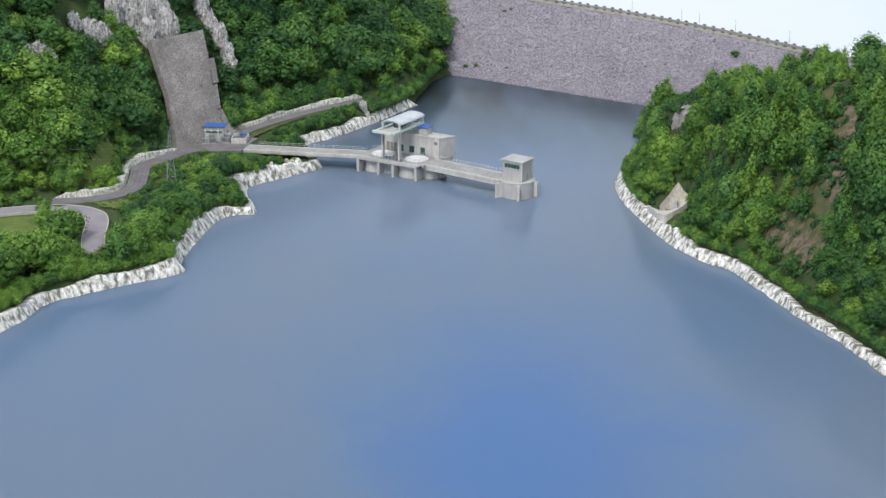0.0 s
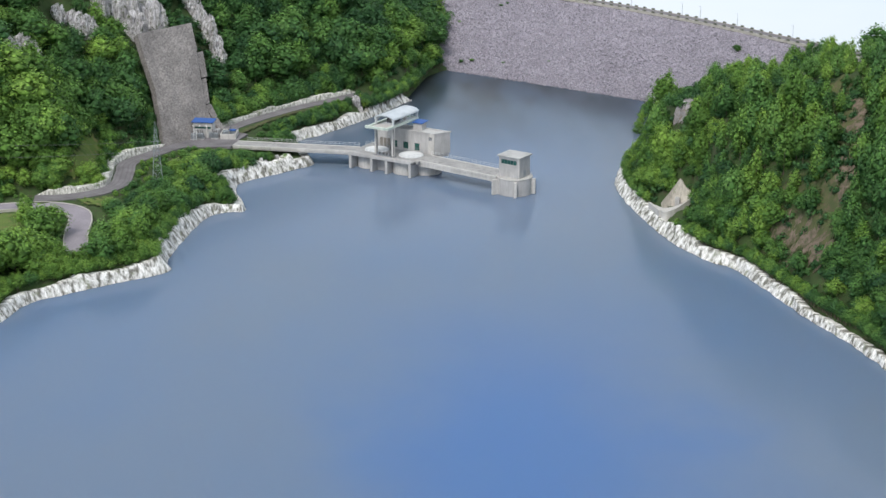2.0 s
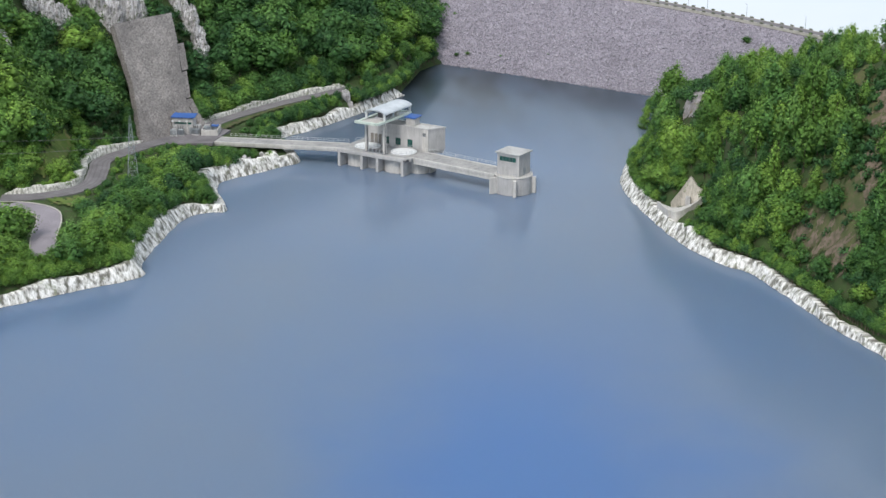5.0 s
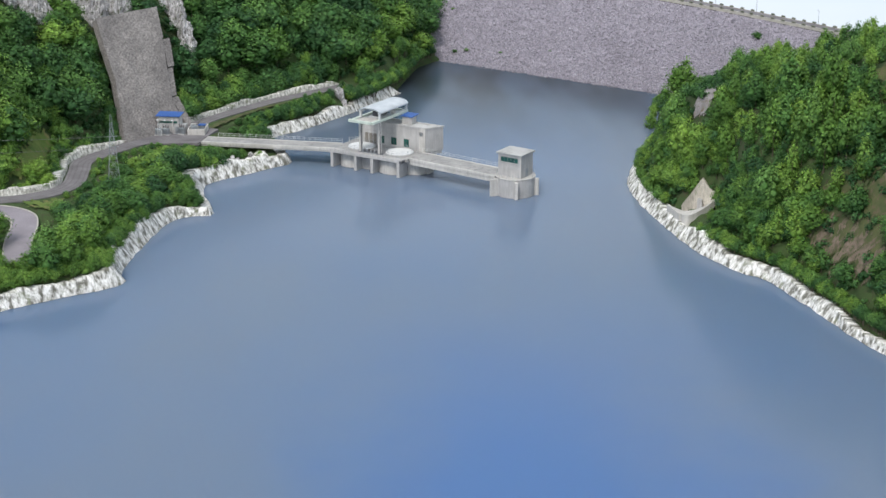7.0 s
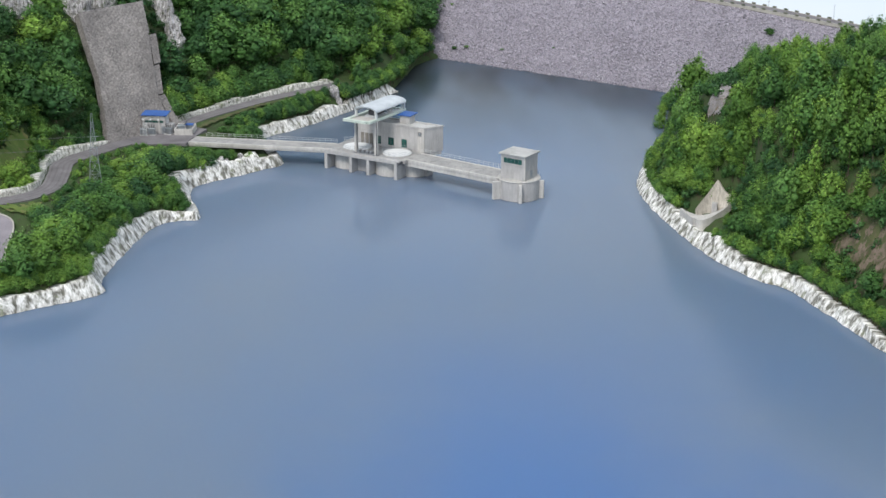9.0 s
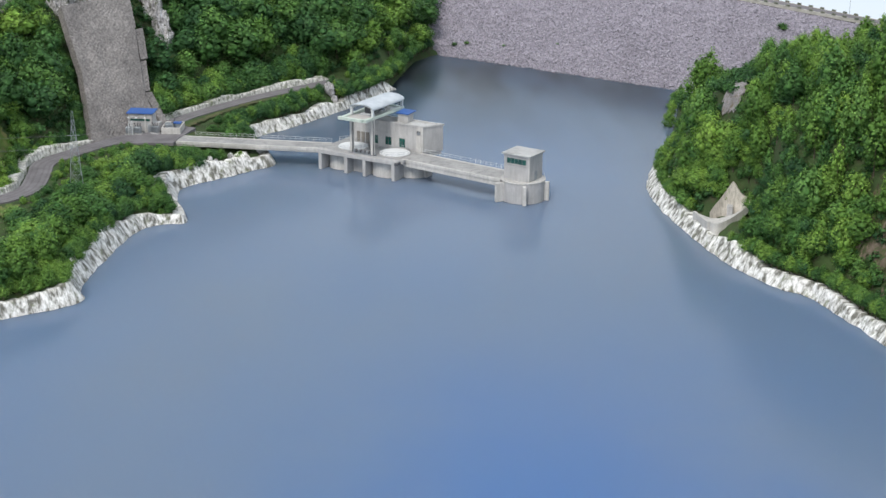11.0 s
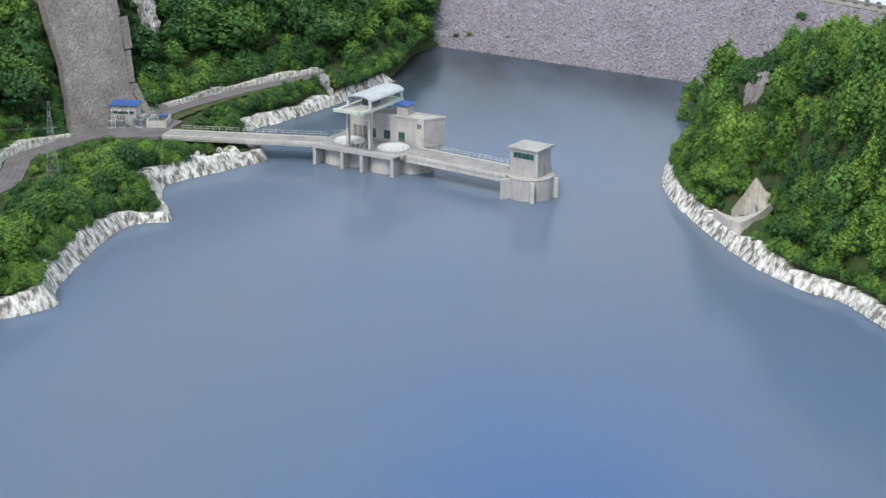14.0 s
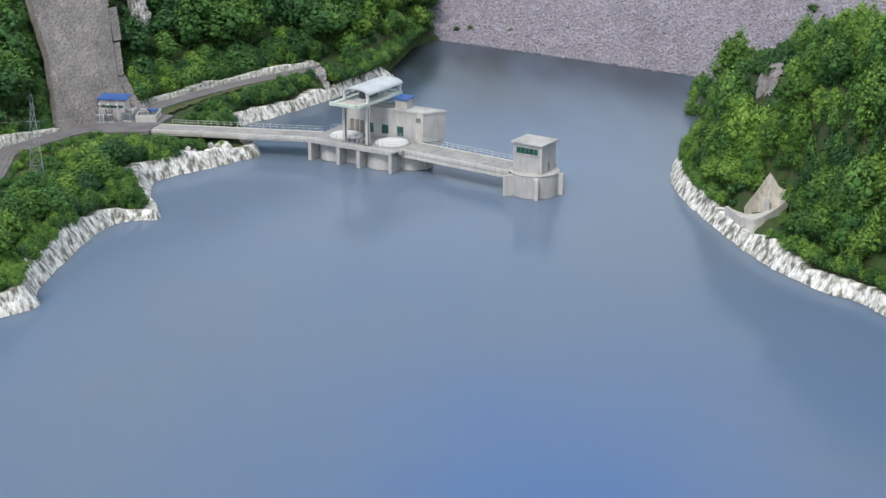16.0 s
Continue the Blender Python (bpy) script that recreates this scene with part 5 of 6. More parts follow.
KINDS = []  # height, near crown, far crown: three broad kinds, three young pointed ones
for k, (r, z0, z1, lumps_n, point) in enumerate(((3.0, 0.6, 7.4, 19, 0.0), (2.8, 0.8, 8.4, 20, 0.2), (3.2, 0.4, 6.9, 19, 0.05), (2.6, 0.5, 7.4, 18, 0.3), (2.8, 0.4, 6.6, 18, 0.15), (2.4, 0.6, 8.0, 18, 0.4))):
    KINDS.append((z1, crown_arrays(20 + k, r, z0, z1, lumps_n, 1750, 0.17, point), crown_arrays(50 + k, r, z0, z1, lumps_n, 850 if k < 3 else 820, 0.235 if k < 3 else 0.205, point)))

# where trees stand
rg = np.random.RandomState(11)
cand = []
for x0, x1, y0, y1, gap in ((-190, 6, 372, 725, 5.2), (50, 185, 325, 600, 3.45)):
    X, Y = np.meshgrid(np.arange(x0, x1, gap), np.arange(y0, y1, gap * 1.25))
    X[1::2] += gap / 2
    cand.append(np.stack([X.ravel(), Y.ravel()], -1))
cand = np.concatenate(cand)
cand += rg.uniform(-1.4, 1.4, cand.shape)
cx, cy = cand[:, 0], cand[:, 1]
lake_d, hill_d = poly_distance(LAKE, cx, cy), -poly_distance(UPHILL, cx, cy)
road_d = {n: poly_distance(l, cx, cy, False) for n, l in (("up", ROAD_UP), ("back", ROAD_BACK), ("low", ROAD_LOW))}
bridge_d = poly_distance([(-80, 520), (-63, 520.5), (-26, 513)], cx, cy, False)
left_side = cx < 20
keep = (lake_d > np.where(((cx > 20) & (cy > 503)) | (cy > 602), 2.6, np.where(cx < 0, 6.2, 5.2)))
keep &= (road_d["up"] > 4.6) & (road_d["back"] > 4.0) & ((road_d["low"] > np.where(cx > -97, 5.6, 5.0)) | (cy < 412)) & (poly_distance(yard, cx, cy) > 1.6)
keep &= (poly_distance([(-64, 522.5), (-25, 515.2)], cx, cy, False) > 7.5) & ~((bridge_d < 4.5) & (cx > -67)) & ~((cx > -64) & (cx < -20) & (cy > 513) & (cy < 527) & (lake_d < 12))
keep &= ~(left_side & (hill_d > 0) & (hill_d < 2.6) & (cy < 596))
for outline in (MEADOW, VERGE, BEND_VERGE):
    keep &= poly_distance(outline, cx, cy) > 1.2
keep &= ~((poly_distance(VERGE_UP, cx, cy) < 0) & (rg.rand(len(cx)) < 0.92))
for outline in SCARS + [SCREE]:
    keep &= (poly_distance(outline, cx, cy) > 1.2) & (poly_distance(outline, cx + 0.8, cy + 3.5) > 0.8)
keep &= (poly_distance(SCREE, cx, cy + 7) > 0.6) & (poly_distance(SCREE, cx, cy + 11) > 0)
for outline in BARE:
    keep &= ~((poly_distance(outline, cx, cy) < 0.5) & (rg.rand(len(cx)) < 0.7))
wall_plan = [on_slope(s, h).xy[:] for s, h in ((-2, -2), (22, -2), (26.5, 3), (27.5, 10), (31.5, 19), (36.5, 28), (38.5, 38), (35, 39.5), (20, 40.5), (13, 39), (7, 15))]
keep &= poly_distance(wall_plan, cx, cy) > 3.2
for x, y, a, b, c in CRAGS:
    keep &= ~((np.abs(cx - x) < a + 2) & (cy - y < 2) & (cy - y > -9) & (rg.rand(len(cx)) < 0.85))
for x, y in ((-83.5, 583), (-80.5, 581), (-77, 578), (-74.6, 575)):
    keep &= ~((np.abs(cx - x) < 4.6) & (cy - y < 2.5) & (cy - y > -10))
for x, y, a in OUTCROPS:
    keep &= ~((np.abs(cx - x) < 3.6) & (cy - y < 2.5) & (cy - y > -9))
keep &= (np.hypot((cx - 64.3) / 6.0, (cy - 453.5) / 7.6) > 1) & (np.hypot((cx - 74) / 2.6, (cy - 508) / 5) > 1)
keep &= (hill_d < 62) & (ground_z(cx, cy) < 151 - 0.178 * cy) & (np.abs(cx) < 0.27 * cy + 8)
keep &= ~(~left_side & (ground_z(cx, cy) > right_cap(cx, cy) - 1.5) & (lake_d > 26) & (rg.rand(len(cx)) < 0.4))
keep &= ~(~left_side & (lake_d > 62))
crest_c = behind_crest(cx, cy)
keep &= ~((crest_c > -1.5) & (cy > 560) & (cx > 10)) & ~((cx > 3.5) & (cy > 602) & (cx < 128))
foot_line = (cx > 20) & (cy > 560) & (crest_c > -34)
keep &= ~(foot_line & (cx - 76 + 0.75 * (cy - 593) > -2) & (cx < 92) & (cy > 588))
cx, cy, lake_d, hill_d, left_side = cx[keep], cy[keep], lake_d[keep], hill_d[keep], left_side[keep]
road_near = np.minimum(np.minimum(road_d["up"][keep] - 3, road_d["back"][keep] - 2.5), np.minimum(np.maximum(bridge_d[keep] - 1, 0), poly_distance(yard, cx, cy)))
cz = ground_z(cx, cy)
tall = np.where(left_side, 0.95, 0.8) + 0.85 * rg.rand(len(cx)) ** 1.4 * (1 + 0.12 * lumps(cx, cy, 23, 8))
tall = np.where(left_side & (hill_d < 0), np.minimum(tall, (1.2 + 0.28 * np.clip(road_near, 0, None)) / 8.4), tall)
tall = np.where(~left_side & (cx > 56) & (cx < 75.5) & (cy > 424) & (cy < 458), np.minimum(tall, np.where(cx > 68, 0.45, 0.34)), tall)
tall = np.where(left_side & (hill_d > 0) & (hill_d < 6.5) & (cy < 598), tall * 0.55, tall)
tall = np.where(left_side & (cx < -103.5) & (cy < 434), np.minimum(tall, (2.2 + 0.27 * (434 - cy)) / 7.5), tall)
tall = np.where(left_side & (cx > -67) & (cy > 498) & (cy < 519) & (hill_d < 0), np.minimum(tall, np.clip((5.0 + 0.33 * (517.1 - 0.187 * (cx + 64) - cy) - cz) / 8.4, 0.22, 0.8)), tall)
low_near = road_d["low"][keep] - 4
tall = np.where(left_side & (cx > -98) & (cx < -70) & (cy < 452) & (cy > 414), np.minimum(tall, (1.8 + 0.5 * np.clip(low_near, 0, None)) / 7.5), tall)
tall = np.where((lake_d < 7) & (left_side | (lake_d < 4.8)), tall * 0.62, tall)
tall = np.where(~left_side, np.clip(0.78 + (tall - 0.8) * 1.1, 0.75, 1.6) * np.where(lake_d > 5, 1.0, 0.8), tall)
tall = np.where(~left_side & (cz > right_cap(cx, cy) - 4), tall * 0.62, tall)
tall = np.where(~left_side & (cx < 82) & (cy > 488), tall * 0.6, tall)
tall = np.where(left_side & (cx > -101) & (cx < -80) & (cy < 416), np.minimum(tall, (1.5 + 0.33 * (416 - cy)) / 7.5), tall)
tall = np.where((cx > 54) & (cx < 63.5) & (cy > 454) & (cy < 469), np.minimum(tall, 0.4), tall)
tall = np.where((cx > 65) & (cx < 73) & (cy > 441) & (cy < 457.5), np.minimum(tall, 0.45), tall)
tall = np.clip(tall, 0.3, 1.6)

wide = np.where(tall < 0.7, tall * 1.4, np.maximum(tall, 1.0)) * np.where(left_side, np.where(tall < 0.7, 1.15, 1.35) * rg.uniform(0.85, 1.25, len(cx)), rg.uniform(0.72, 1.02, len(cx)))
kind = np.where(rg.rand(len(cx)) < np.where(left_side, 0.85, 0.2), 0, 3) + rg.randint(0, 3, len(cx))
turn = rg.rand(len(cx)) * 6.283
wide = np.where(left_side & (hill_d < 0) & (lake_d > 8) & (tall > 0.4), np.maximum(wide, rg.uniform(0.8, 1.25, len(cx))), wide)
near_bank = (lake_d < 11) & (cy < 600)
wide = np.where(near_bank, np.minimum(wide, np.maximum((lake_d - np.where((cx > 20) & (cy > 500), 1.0, 2.4)) / 3.0, 0.5)), wide)
# single trees by the road bend
for x, y, h in ((-90.5, 413.2, 0.62), (-92.6, 411.5, 0.7), (-101.8, 429.5, 1.45), (-109.5, 441, 0.95), (-84, 412.8, 1.15), (-79, 416, 1.15), (-88, 413.5, 0.75), (-81, 421.5, 1.25), (-99.5, 409, 0.95), (-104, 411, 1.2), (-109, 408, 1.25), (-114, 405, 1.2), (-95.5, 406.5, 0.75), (-98.6, 428.5, 0.62), (-86.6, 425, 0.8), (-99.5, 420.5, 0.75), (-88.7, 434, 0.6), (-88.2, 427, 0.68), (-97.2, 424.5, 0.55), (-96, 419, 0.62), (-96.6, 413.5, 0.8), (-101, 415, 1.0), (-93.6, 408.2, 0.6), (-91, 407.6, 0.45), (-88.4, 408.4, 0.5), (-108, 446.5, 0.6), (-111.5, 451.8, 0.75), (-84.5, 420, 1.2), (-83.5, 415.5, 1.0), (-77.0, 466.6, 1.0), (-79.4, 467.0, 1.05), (-78.0, 464.4, 0.9), (-80.6, 465.5, 0.8), (-75.5, 464.8, 0.85)):
    cx, cy, tall, wide = np.append(cx, x), np.append(cy, y), np.append(tall, h * 0.9), np.append(wide, h * 1.4 if x < -86 and y < 425 else h * 1.15)
    kind, turn = np.append(kind, len(cx) % 6), np.append(turn, h * 9)
# tall trees that stand above the ridge, and some behind the inlet
for x, y, h in ((67.6, 521.5, 1.7), (69.6, 523.5, 1.75), (70.3, 518.5, 1.4), (83.4, 477, 0.95), (128, 500, 1.35), (131, 506, 1.3), (66, 555, 0.8), (67.2, 563, 0.75), (68.8, 570, 0.7), (70, 577, 0.65), (71.4, 584, 0.6), (73, 590, 0.55), (75, 595.5, 0.45), (72.5, 575, 0.7), (70.5, 565, 0.8), (68.8, 462.6, 0.5), (70.2, 461.5, 0.6), (71.9, 459.2, 0.55), (74.1, 453.3, 0.8), (74.3, 455.9, 0.8)):
    cx, cy, tall, wide = np.append(cx, x), np.append(cy, y), np.append(tall, h), np.append(wide, min(h, 1.4) * (1.7 if x > 120 else 1.05))
    kind, turn = np.append(kind, (len(cx) + 1) % 6), np.append(turn, h * 7)
# a fringe of shrubs along the top of the rock banks
fx, fy = [], []
for line, near, far in ((LAKE[2:15], 4.4, 5.8), (LAKE[2:15], 5.8, 8.4), (LAKE[19:25], 4.2, 5.8), (LAKE[19:25], 5.4, 7.8), (LAKE[30:41], 3.0, 4.0), (LAKE[35:42], 2.6, 3.4), (LAKE[32:41], 5.0, 8.5), (LAKE[32:41], 8.0, 12.0), (LAKE[32:36], 6.0, 10.0), (LAKE[2:9], 3.4, 4.6), (LAKE[8:14], 3.0, 4.4), (LAKE[9:13], 4.0, 6.0), (LAKE[19:23], 2.8, 4.2), (LAKE[23:27], 1.0, 2.6), (LAKE[23:27], 2.6, 5.0)):
    pts = smooth_line(line, 1.25)
    for p, s in zip(pts, side_of(pts)):
        q = p + s * rg.uniform(near, far)
        road_gap = min(float(poly_distance(l, q.x, q.y, False)) for l in (ROAD_UP, ROAD_BACK))
        in_pit = math.hypot((q.x - 64.5) / 8, (q.y - 454) / 9.5) < 1
        if float(poly_distance(LAKE, q.x, q.y)) > (1.0 if line[0][1] > 570 else 2.6) and road_gap > 4.5 and not in_pit and not (54 < q.x < 61.5 and 449 < q.y < 466) and float(poly_distance([(-64, 522.5), (-25, 515.2)], q.x, q.y, False)) > 8:
            fx.append(q.x), fy.append(q.y)
for k in range(150):
    x, y = rg.uniform(-67, -42), rg.uniform(497, 516)
    if float(poly_distance(LAKE, x, y)) > 3.6 and float(poly_distance([(-64, 518.6), (-26, 511.5)], x, y, False)) > 1.4 and float(poly_distance(yard, x, y)) > 1.5:
        fx.append(x), fy.append(y)
for k in range(130):
    a, f = rg.uniform(0.6, 1.8), rg.uniform(1.15, 1.6)
    fx.append(65.3 + 6.8 * f * math.cos(a)), fy.append(454.3 + 8.4 * f * math.sin(a))
for line, uphill in ((ROAD_BACK, 4.9), (ROAD_BACK, 6.2), (ROAD_BACK, 7.6), (ROAD_UP[:8], 4.6), (ROAD_UP[2:9], -6.6)):
    pts = smooth_line(line, 1.5)
    for p, s in zip(pts, side_of(pts)):
        q = p + s * rg.uniform(uphill, uphill + 2.6)
        if float(poly_distance(wall_plan, q.x, q.y)) > 1.5 and float(poly_distance(yard, q.x, q.y)) > 1.5:
            fx.append(q.x), fy.append(q.y)
for k in range(230):
    x, y = rg.uniform(-136, -98), rg.uniform(467, 512)
    if -float(poly_distance(UPHILL, x, y)) > 2.4 and (float(poly_distance(VERGE_UP, x, y)) > 0.4 or k % 12 == 0):
        fx.append(x), fy.append(y)
for k in range(60):
    x, y = rg.uniform(-145, -106), rg.uniform(460.5, 469)
    if min(float(poly_distance(l, x, y, False)) for l in (ROAD_UP, ROAD_LOW)) > 4.6:
        fx.append(x), fy.append(y)
# shrubs close along both edges of the shotcrete
for k in range(110):
    h = rg.uniform(0, 38)
    if k % 2:
        e = np.interp(h, (-1.5, 9.6, 19, 28.4, 38.6), (-0.5, 4.9, 8.9, 11.3, 14.2)) - rg.uniform(1.8, 3.6)
    else:
        e = np.interp(h, (0, 9.5, 18.6, 28, 38), (26.8, 27.4, 31.4, 36.2, 38.4)) + rg.uniform(1.6, 3.4)
    q = on_slope(float(e), h)
    if float(poly_distance(yard, q.x, q.y)) > 2 and float(poly_distance(ROAD_BACK, q.x, q.y, False)) > 5 and float(poly_distance(ROAD_UP, q.x, q.y, False)) > 5:
        fx.append(q.x), fy.append(q.y)
fx, fy = np.array(fx), np.array(fy)
clear = np.ones(len(fx), bool)
for x, y, a in BOULDERS:
    clear &= np.hypot(fx - x, (fy - y + 1.2) / 1.4) > a + 1.3
for outline in SCARS:
    clear &= (poly_distance(outline, fx, fy) > 0.2) & (poly_distance(outline, fx + 0.5, fy + 2.2) > 0.2)
clear &= (poly_distance(BARE[0], fx, fy) > 0.3) | (rg.rand(len(fx)) < 0.6)
fx, fy = fx[clear], fy[clear]
ft = rg.uniform(0.28, 0.52, len(fx))
ft = np.where((fx < -97) & (-poly_distance(UPHILL, fx, fy) > 2), rg.uniform(0.4, 0.85, len(fx)), ft)
ft = np.where((fx < 0) & (fx > -67) & (fy > 498) & (fy < 519), np.clip((5.0 + 0.33 * (517.1 - 0.187 * (fx + 64) - fy) - ground_z(fx, fy)) / 8.4, 0.2, 0.55), ft)
ft = np.where((poly_distance(ROAD_UP, fx, fy, False) < 7) & (poly_distance(UPHILL, fx, fy) > 0), rg.uniform(0.18, 0.26, len(fx)), ft)
ft = np.where((poly_distance(ROAD_BACK, fx, fy, False) < 11) & (-poly_distance(UPHILL, fx, fy) > -4.5) & (fx > -75) & (fy > 540), rg.uniform(0.45, 0.85, len(fx)), ft)
ft = np.where((fx > 20) & (poly_distance(LAKE, fx, fy) > 5) & ((fy < 440) | (fy > 468)), rg.uniform(0.5, 0.9, len(fx)), ft)
cx, cy, tall = np.concatenate([cx, fx]), np.concatenate([cy, fy]), np.concatenate([tall, ft])
wide = np.concatenate([wide, ft * rg.uniform(1.2, 1.7, len(fx))])
fringe = np.arange(len(cx)) >= len(cx) - len(fx)
cz, lake_d, hill_d, left_side = ground_z(cx, cy), poly_distance(LAKE, cx, cy), -poly_distance(UPHILL, cx, cy), cx < 20
cz = np.where(fringe & (lake_d < 6) & (np.hypot(cx + 55, cy - 469.5) > 9) & ~((cx < 0) & (cx > -67) & (cy > 498) & (cy < 530)), np.maximum(cz, 3.3), cz)
cz = cz - np.where(tall < 0.6, 0.5, 0.0)
kind, turn = np.concatenate([kind, rg.randint(0, len(KINDS), len(fx))]), np.concatenate([turn, rg.rand(len(fx)) * 6.283])
# dark woods in the back, lighter mixed wood on the sunny ridge and by the roads
shade = np.where(left_side, 0.7, 0.35) * lumps(cx, cy, 19, 4) + np.where(left_side, 0.8, 0.6) * rg.randn(len(cx))
shade += np.where(left_side & (hill_d > 12), -0.15 - 0.65 * (cx > -84), 0.0) + np.where(left_side & (hill_d < 0), 0.65, 0.0) + np.where(left_side & (hill_d < 0) & (cy < 445), 0.9, 0.0) + np.where(left_side & (cx < -86) & (cy < 432), 1.0, 0.0) - np.where(left_side & (hill_d < 0) & (cx > -82) & (cy > 482), 1.0, 0.0) - np.where(left_side & (hill_d < 0) & (cx > -88) & (cy > 428) & (cy <= 482), 0.6, 0.0) + np.where(~left_side, 0.72, 0.0) - np.where((cx > 88) & (cy < 402), 1.0, 0.0) - np.where((cx > 67) & (cx < 86) & (cy > 424) & (cy < 452), 0.5, 0.0)
shade += np.where((cx > 82) & (cx < 85) & (np.abs(cy - 477) < 2), 1.2, 0.0)
shade += np.where(left_side & (cx < -95) & (hill_d > 0) & (hill_d < 26) & (cy < 500), 1.3, 0.0) + np.where(left_side & (cx < -97) & (hill_d > 0) & (cy >= 500) & (cy < 562), 0.1, 0.0)
tone = np.where(shade < -0.55, 0, np.where(shade < 0.5, 1, 2))
LEAVES = (LEAF_DARK, LEAF, LEAF_LIGHT)

# the trees nearest to the lake's lower end stand as single things, the rest of the wood as one body per leaf tone
rank = np.where(left_side, cy - 30, cy)
order = np.argsort(rank)
single = np.zeros(len(cx), bool)
single[order[:290]] = True
TRUNKS = [trunk_mesh(70 + k, KINDS[k][0]) for k in range(len(KINDS))]
crowns = {}
LABELS = ("dark green broadleaf tree in the wood above the bank", "green broadleaf tree in the wood above the bank", "light green broadleaf tree in the wood above the bank")
for i in np.where(single)[0]:
    key = (kind[i], tone[i])
    if key not in crowns:
        v, q, nn, tip = KINDS[kind[i]][1]
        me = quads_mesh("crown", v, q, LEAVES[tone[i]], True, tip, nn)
        crowns[key] = me
    small = tall[i] < 0.6
    tree = thing("shrub" if small else "tree", LABELS[tone[i]].replace("tree", "shrub") if small else LABELS[tone[i]], "shrub" if small else "tree",
                 Matrix.LocRotScale((cx[i], cy[i], cz[i]), Euler((0, 0, turn[i])), (wide[i], wide[i], tall[i])), "shrubs on the valley sides" if small else "trees on the valley sides")
    for nm, me in (("trunk", TRUNKS[kind[i]]), ("crown", crowns[key])):
        ob = new(nm, me)
        ob.parent = tree

for tn, nm in enumerate(("dark_woodland", "woodland", "light_woodland")):
    vv, qq, tt, mm, base = [], [], [], [], 0
    for i in np.where(~single & (tone == tn))[0]:
        v, q, nn, tip = KINDS[kind[i]][2]
        c, s = math.cos(turn[i]), math.sin(turn[i])
        v = v * (wide[i], wide[i], tall[i])
        v = np.stack([v[:, 0] * c - v[:, 1] * s + cx[i], v[:, 0] * s + v[:, 1] * c + cy[i], v[:, 2] + cz[i]], -1)
        mm.append(np.stack([nn[:, 0] * c - nn[:, 1] * s, nn[:, 0] * s + nn[:, 1] * c, nn[:, 2]], -1))
        vv.append(v), qq.append(q + base), tt.append(rg.rand() + tip)
        base += len(v)
    if vv:
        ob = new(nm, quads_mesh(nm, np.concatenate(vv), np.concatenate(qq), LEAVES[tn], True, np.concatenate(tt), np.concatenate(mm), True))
        tagged(ob, ("dense dark green broadleaf woodland", "dense green broadleaf woodland", "lighter green young woodland")[tn] + " on the valley sides", "woodland", kind="stuff")
# low undergrowth that closes the gaps between the trees; its dark leaf colour stands in for shade there
BUSH = [crown_arrays(90 + k, 1.5, 0.0, 1.9, 4, 90, 0.27) for k in range(4)]
ux, uy = rg.uniform(-165, 150, 26000), rg.uniform(360, 720, 26000)
u_lake, u_hill = poly_distance(LAKE, ux, uy), -poly_distance(UPHILL, ux, uy)
ok = (np.abs(ux) < 0.27 * uy + 6) & (u_lake > 4.2) & (((ux < 5) & (u_hill > 2.6) & (u_hill < 36)) | ((ux > 50) & (u_lake < 34) & (uy < 585)))
ok &= (poly_distance(wall_plan, ux, uy) > 0.8) & (np.hypot((ux - 65.3) / 7.2, (uy - 454.3) / 8.8) > 1)
for outline in SCARS + [VERGE_UP, SCREE]:
    ok &= (poly_distance(outline, ux, uy) > 0) | (rg.rand(len(ux)) < (0.12 if outline is VERGE_UP else 0.45))
ok &= ~((ux > 3) & (ux < 50))
for x, y, a, b, c in CRAGS:
    ok &= ~((np.abs(ux - x) < a) & (uy - y < 1) & (uy - y > -5))
pick = np.concatenate([np.where(ok & (ux > 20))[0][:2100], np.where(ok & (ux < 20))[0][:1200]])
ux, uy = ux[pick], uy[pick]
uz = ground_z(ux, uy)
vv, qq, tt, mm, base = [], [], [], [], 0
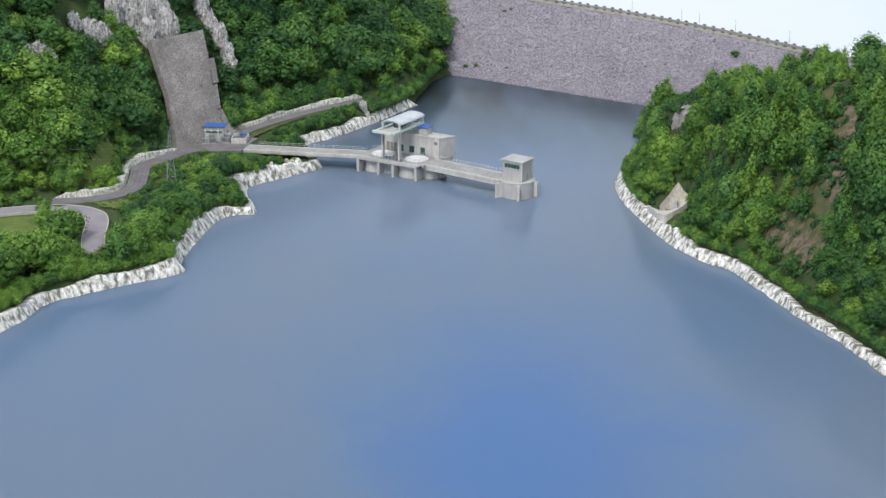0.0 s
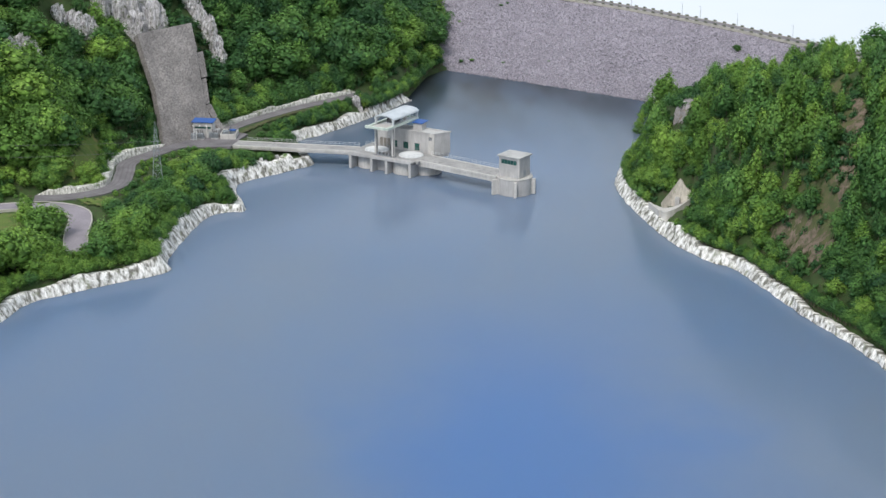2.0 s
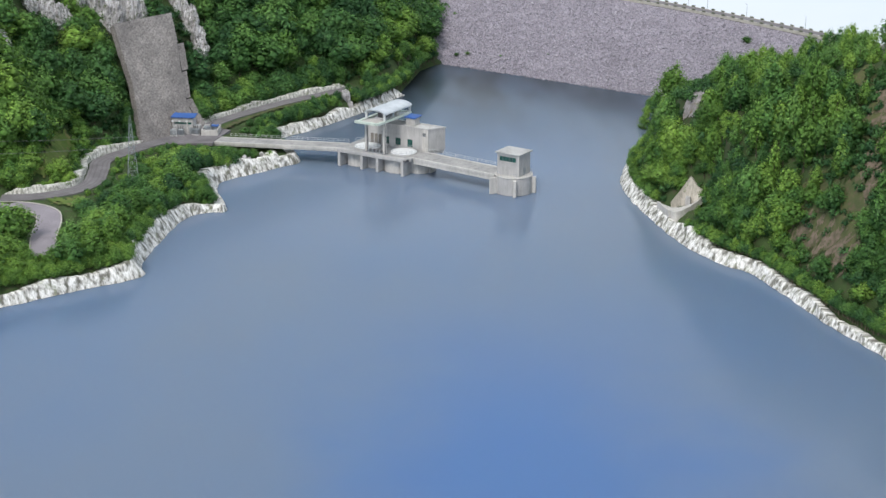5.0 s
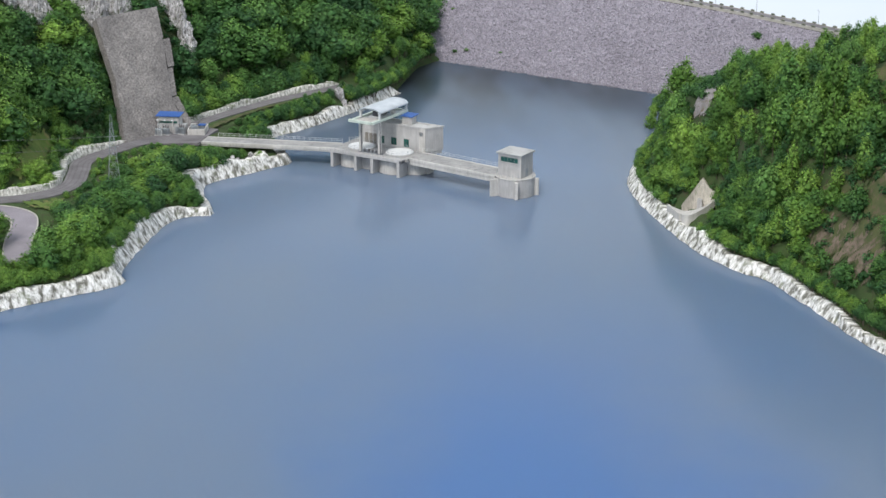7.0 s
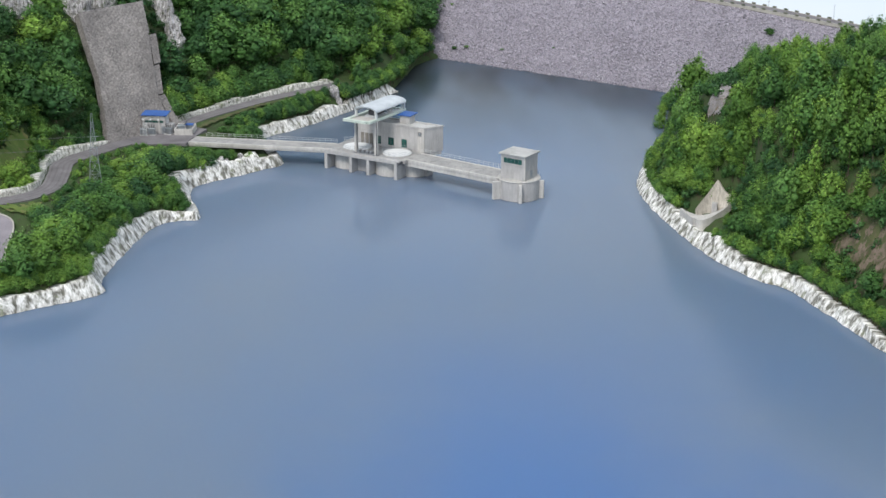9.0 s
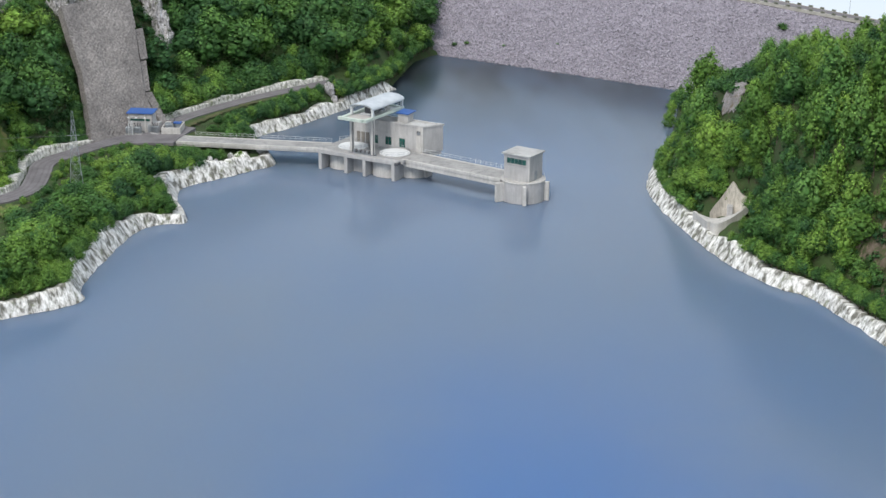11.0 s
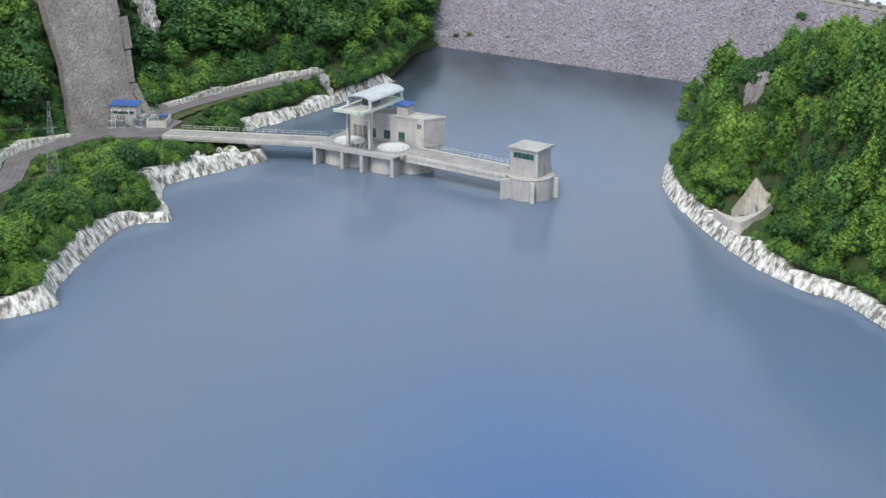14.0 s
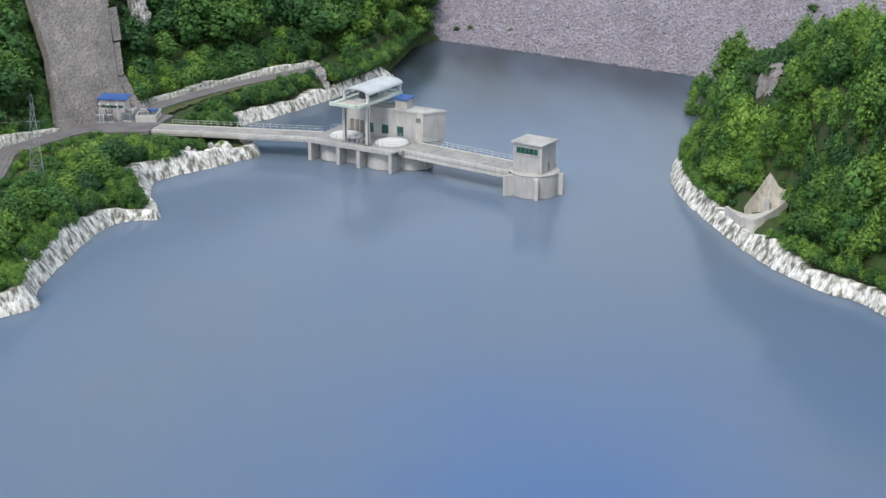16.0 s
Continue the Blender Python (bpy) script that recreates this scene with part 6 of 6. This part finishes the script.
for i in range(len(ux)):
    v, q, nn, tip = BUSH[i % 4]
    s, a = rg.uniform(0.7, 1.35), rg.rand() * 6.283
    c, sn = math.cos(a), math.sin(a)
    vv.append(np.stack([(v[:, 0] * c - v[:, 1] * sn) * s + ux[i], (v[:, 0] * sn + v[:, 1] * c) * s + uy[i], v[:, 2] * s + uz[i]], -1)), qq.append(q + base), tt.append(rg.rand() + tip)
    mm.append(np.stack([nn[:, 0] * c - nn[:, 1] * sn, nn[:, 0] * sn + nn[:, 1] * c, nn[:, 2]], -1))
    base += len(v)
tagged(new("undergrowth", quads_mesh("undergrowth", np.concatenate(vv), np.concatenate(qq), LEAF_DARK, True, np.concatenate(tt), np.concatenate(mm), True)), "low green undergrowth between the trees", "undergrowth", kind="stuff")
# bare trunks of the joined wood, in one body
bm_v, bm_f, base = [], [], 0
for i in np.where(~single)[0]:
    h = tall[i] * 5
    ring = [(0.16 * math.cos(a), 0.16 * math.sin(a)) for a in (0, 1.57, 3.14, 4.71)]
    for zz, sc in ((-0.8, 1.0), (h, 0.4)):
        bm_v += [(cx[i] + x * sc, cy[i] + y * sc, cz[i] + zz) for x, y in ring]
    bm_f += [[base + k, base + (k + 1) % 4, base + 4 + (k + 1) % 4, base + 4 + k] for k in range(4)]
    base += 8
tagged(array_mesh("trunks", bm_v, bm_f, BARK), "grey-brown trunks inside the woodland", "woodland", kind="stuff")

# a bush and a few tufts rooted between the dam's rocks
for u, v, size in ((0.799, 0.80, 0.42), (0.806, 0.785, 0.3), (0.245, 0.81, 0.22), (0.258, 0.85, 0.2), (0.157, 0.545, 0.2), (0.2, 0.13, 0.28), (0.232, 0.16, 0.25), (0.327, 0.19, 0.16), (0.447, 0.28, 0.14)):
    q = face_point(u, v)
    key = (0, 1)
    if key not in crowns:
        v, q, nn, tip = KINDS[0][1]
        crowns[key] = quads_mesh("crown", v, q, LEAVES[1], True, tip, nn)
    bush = thing("shrub", "small green shrub rooted in the rockfill face", "shrub", Matrix.LocRotScale((q.x, q.y, q.z - 0.3), Euler((0, 0, u * 40)), (size * 1.6, size * 1.3, size * 0.6)), "shrubs on the dam")
    for nm, me in (("trunk", TRUNKS[0]), ("crown", crowns[key])):
        ob = new(nm, me)
        ob.parent = bush
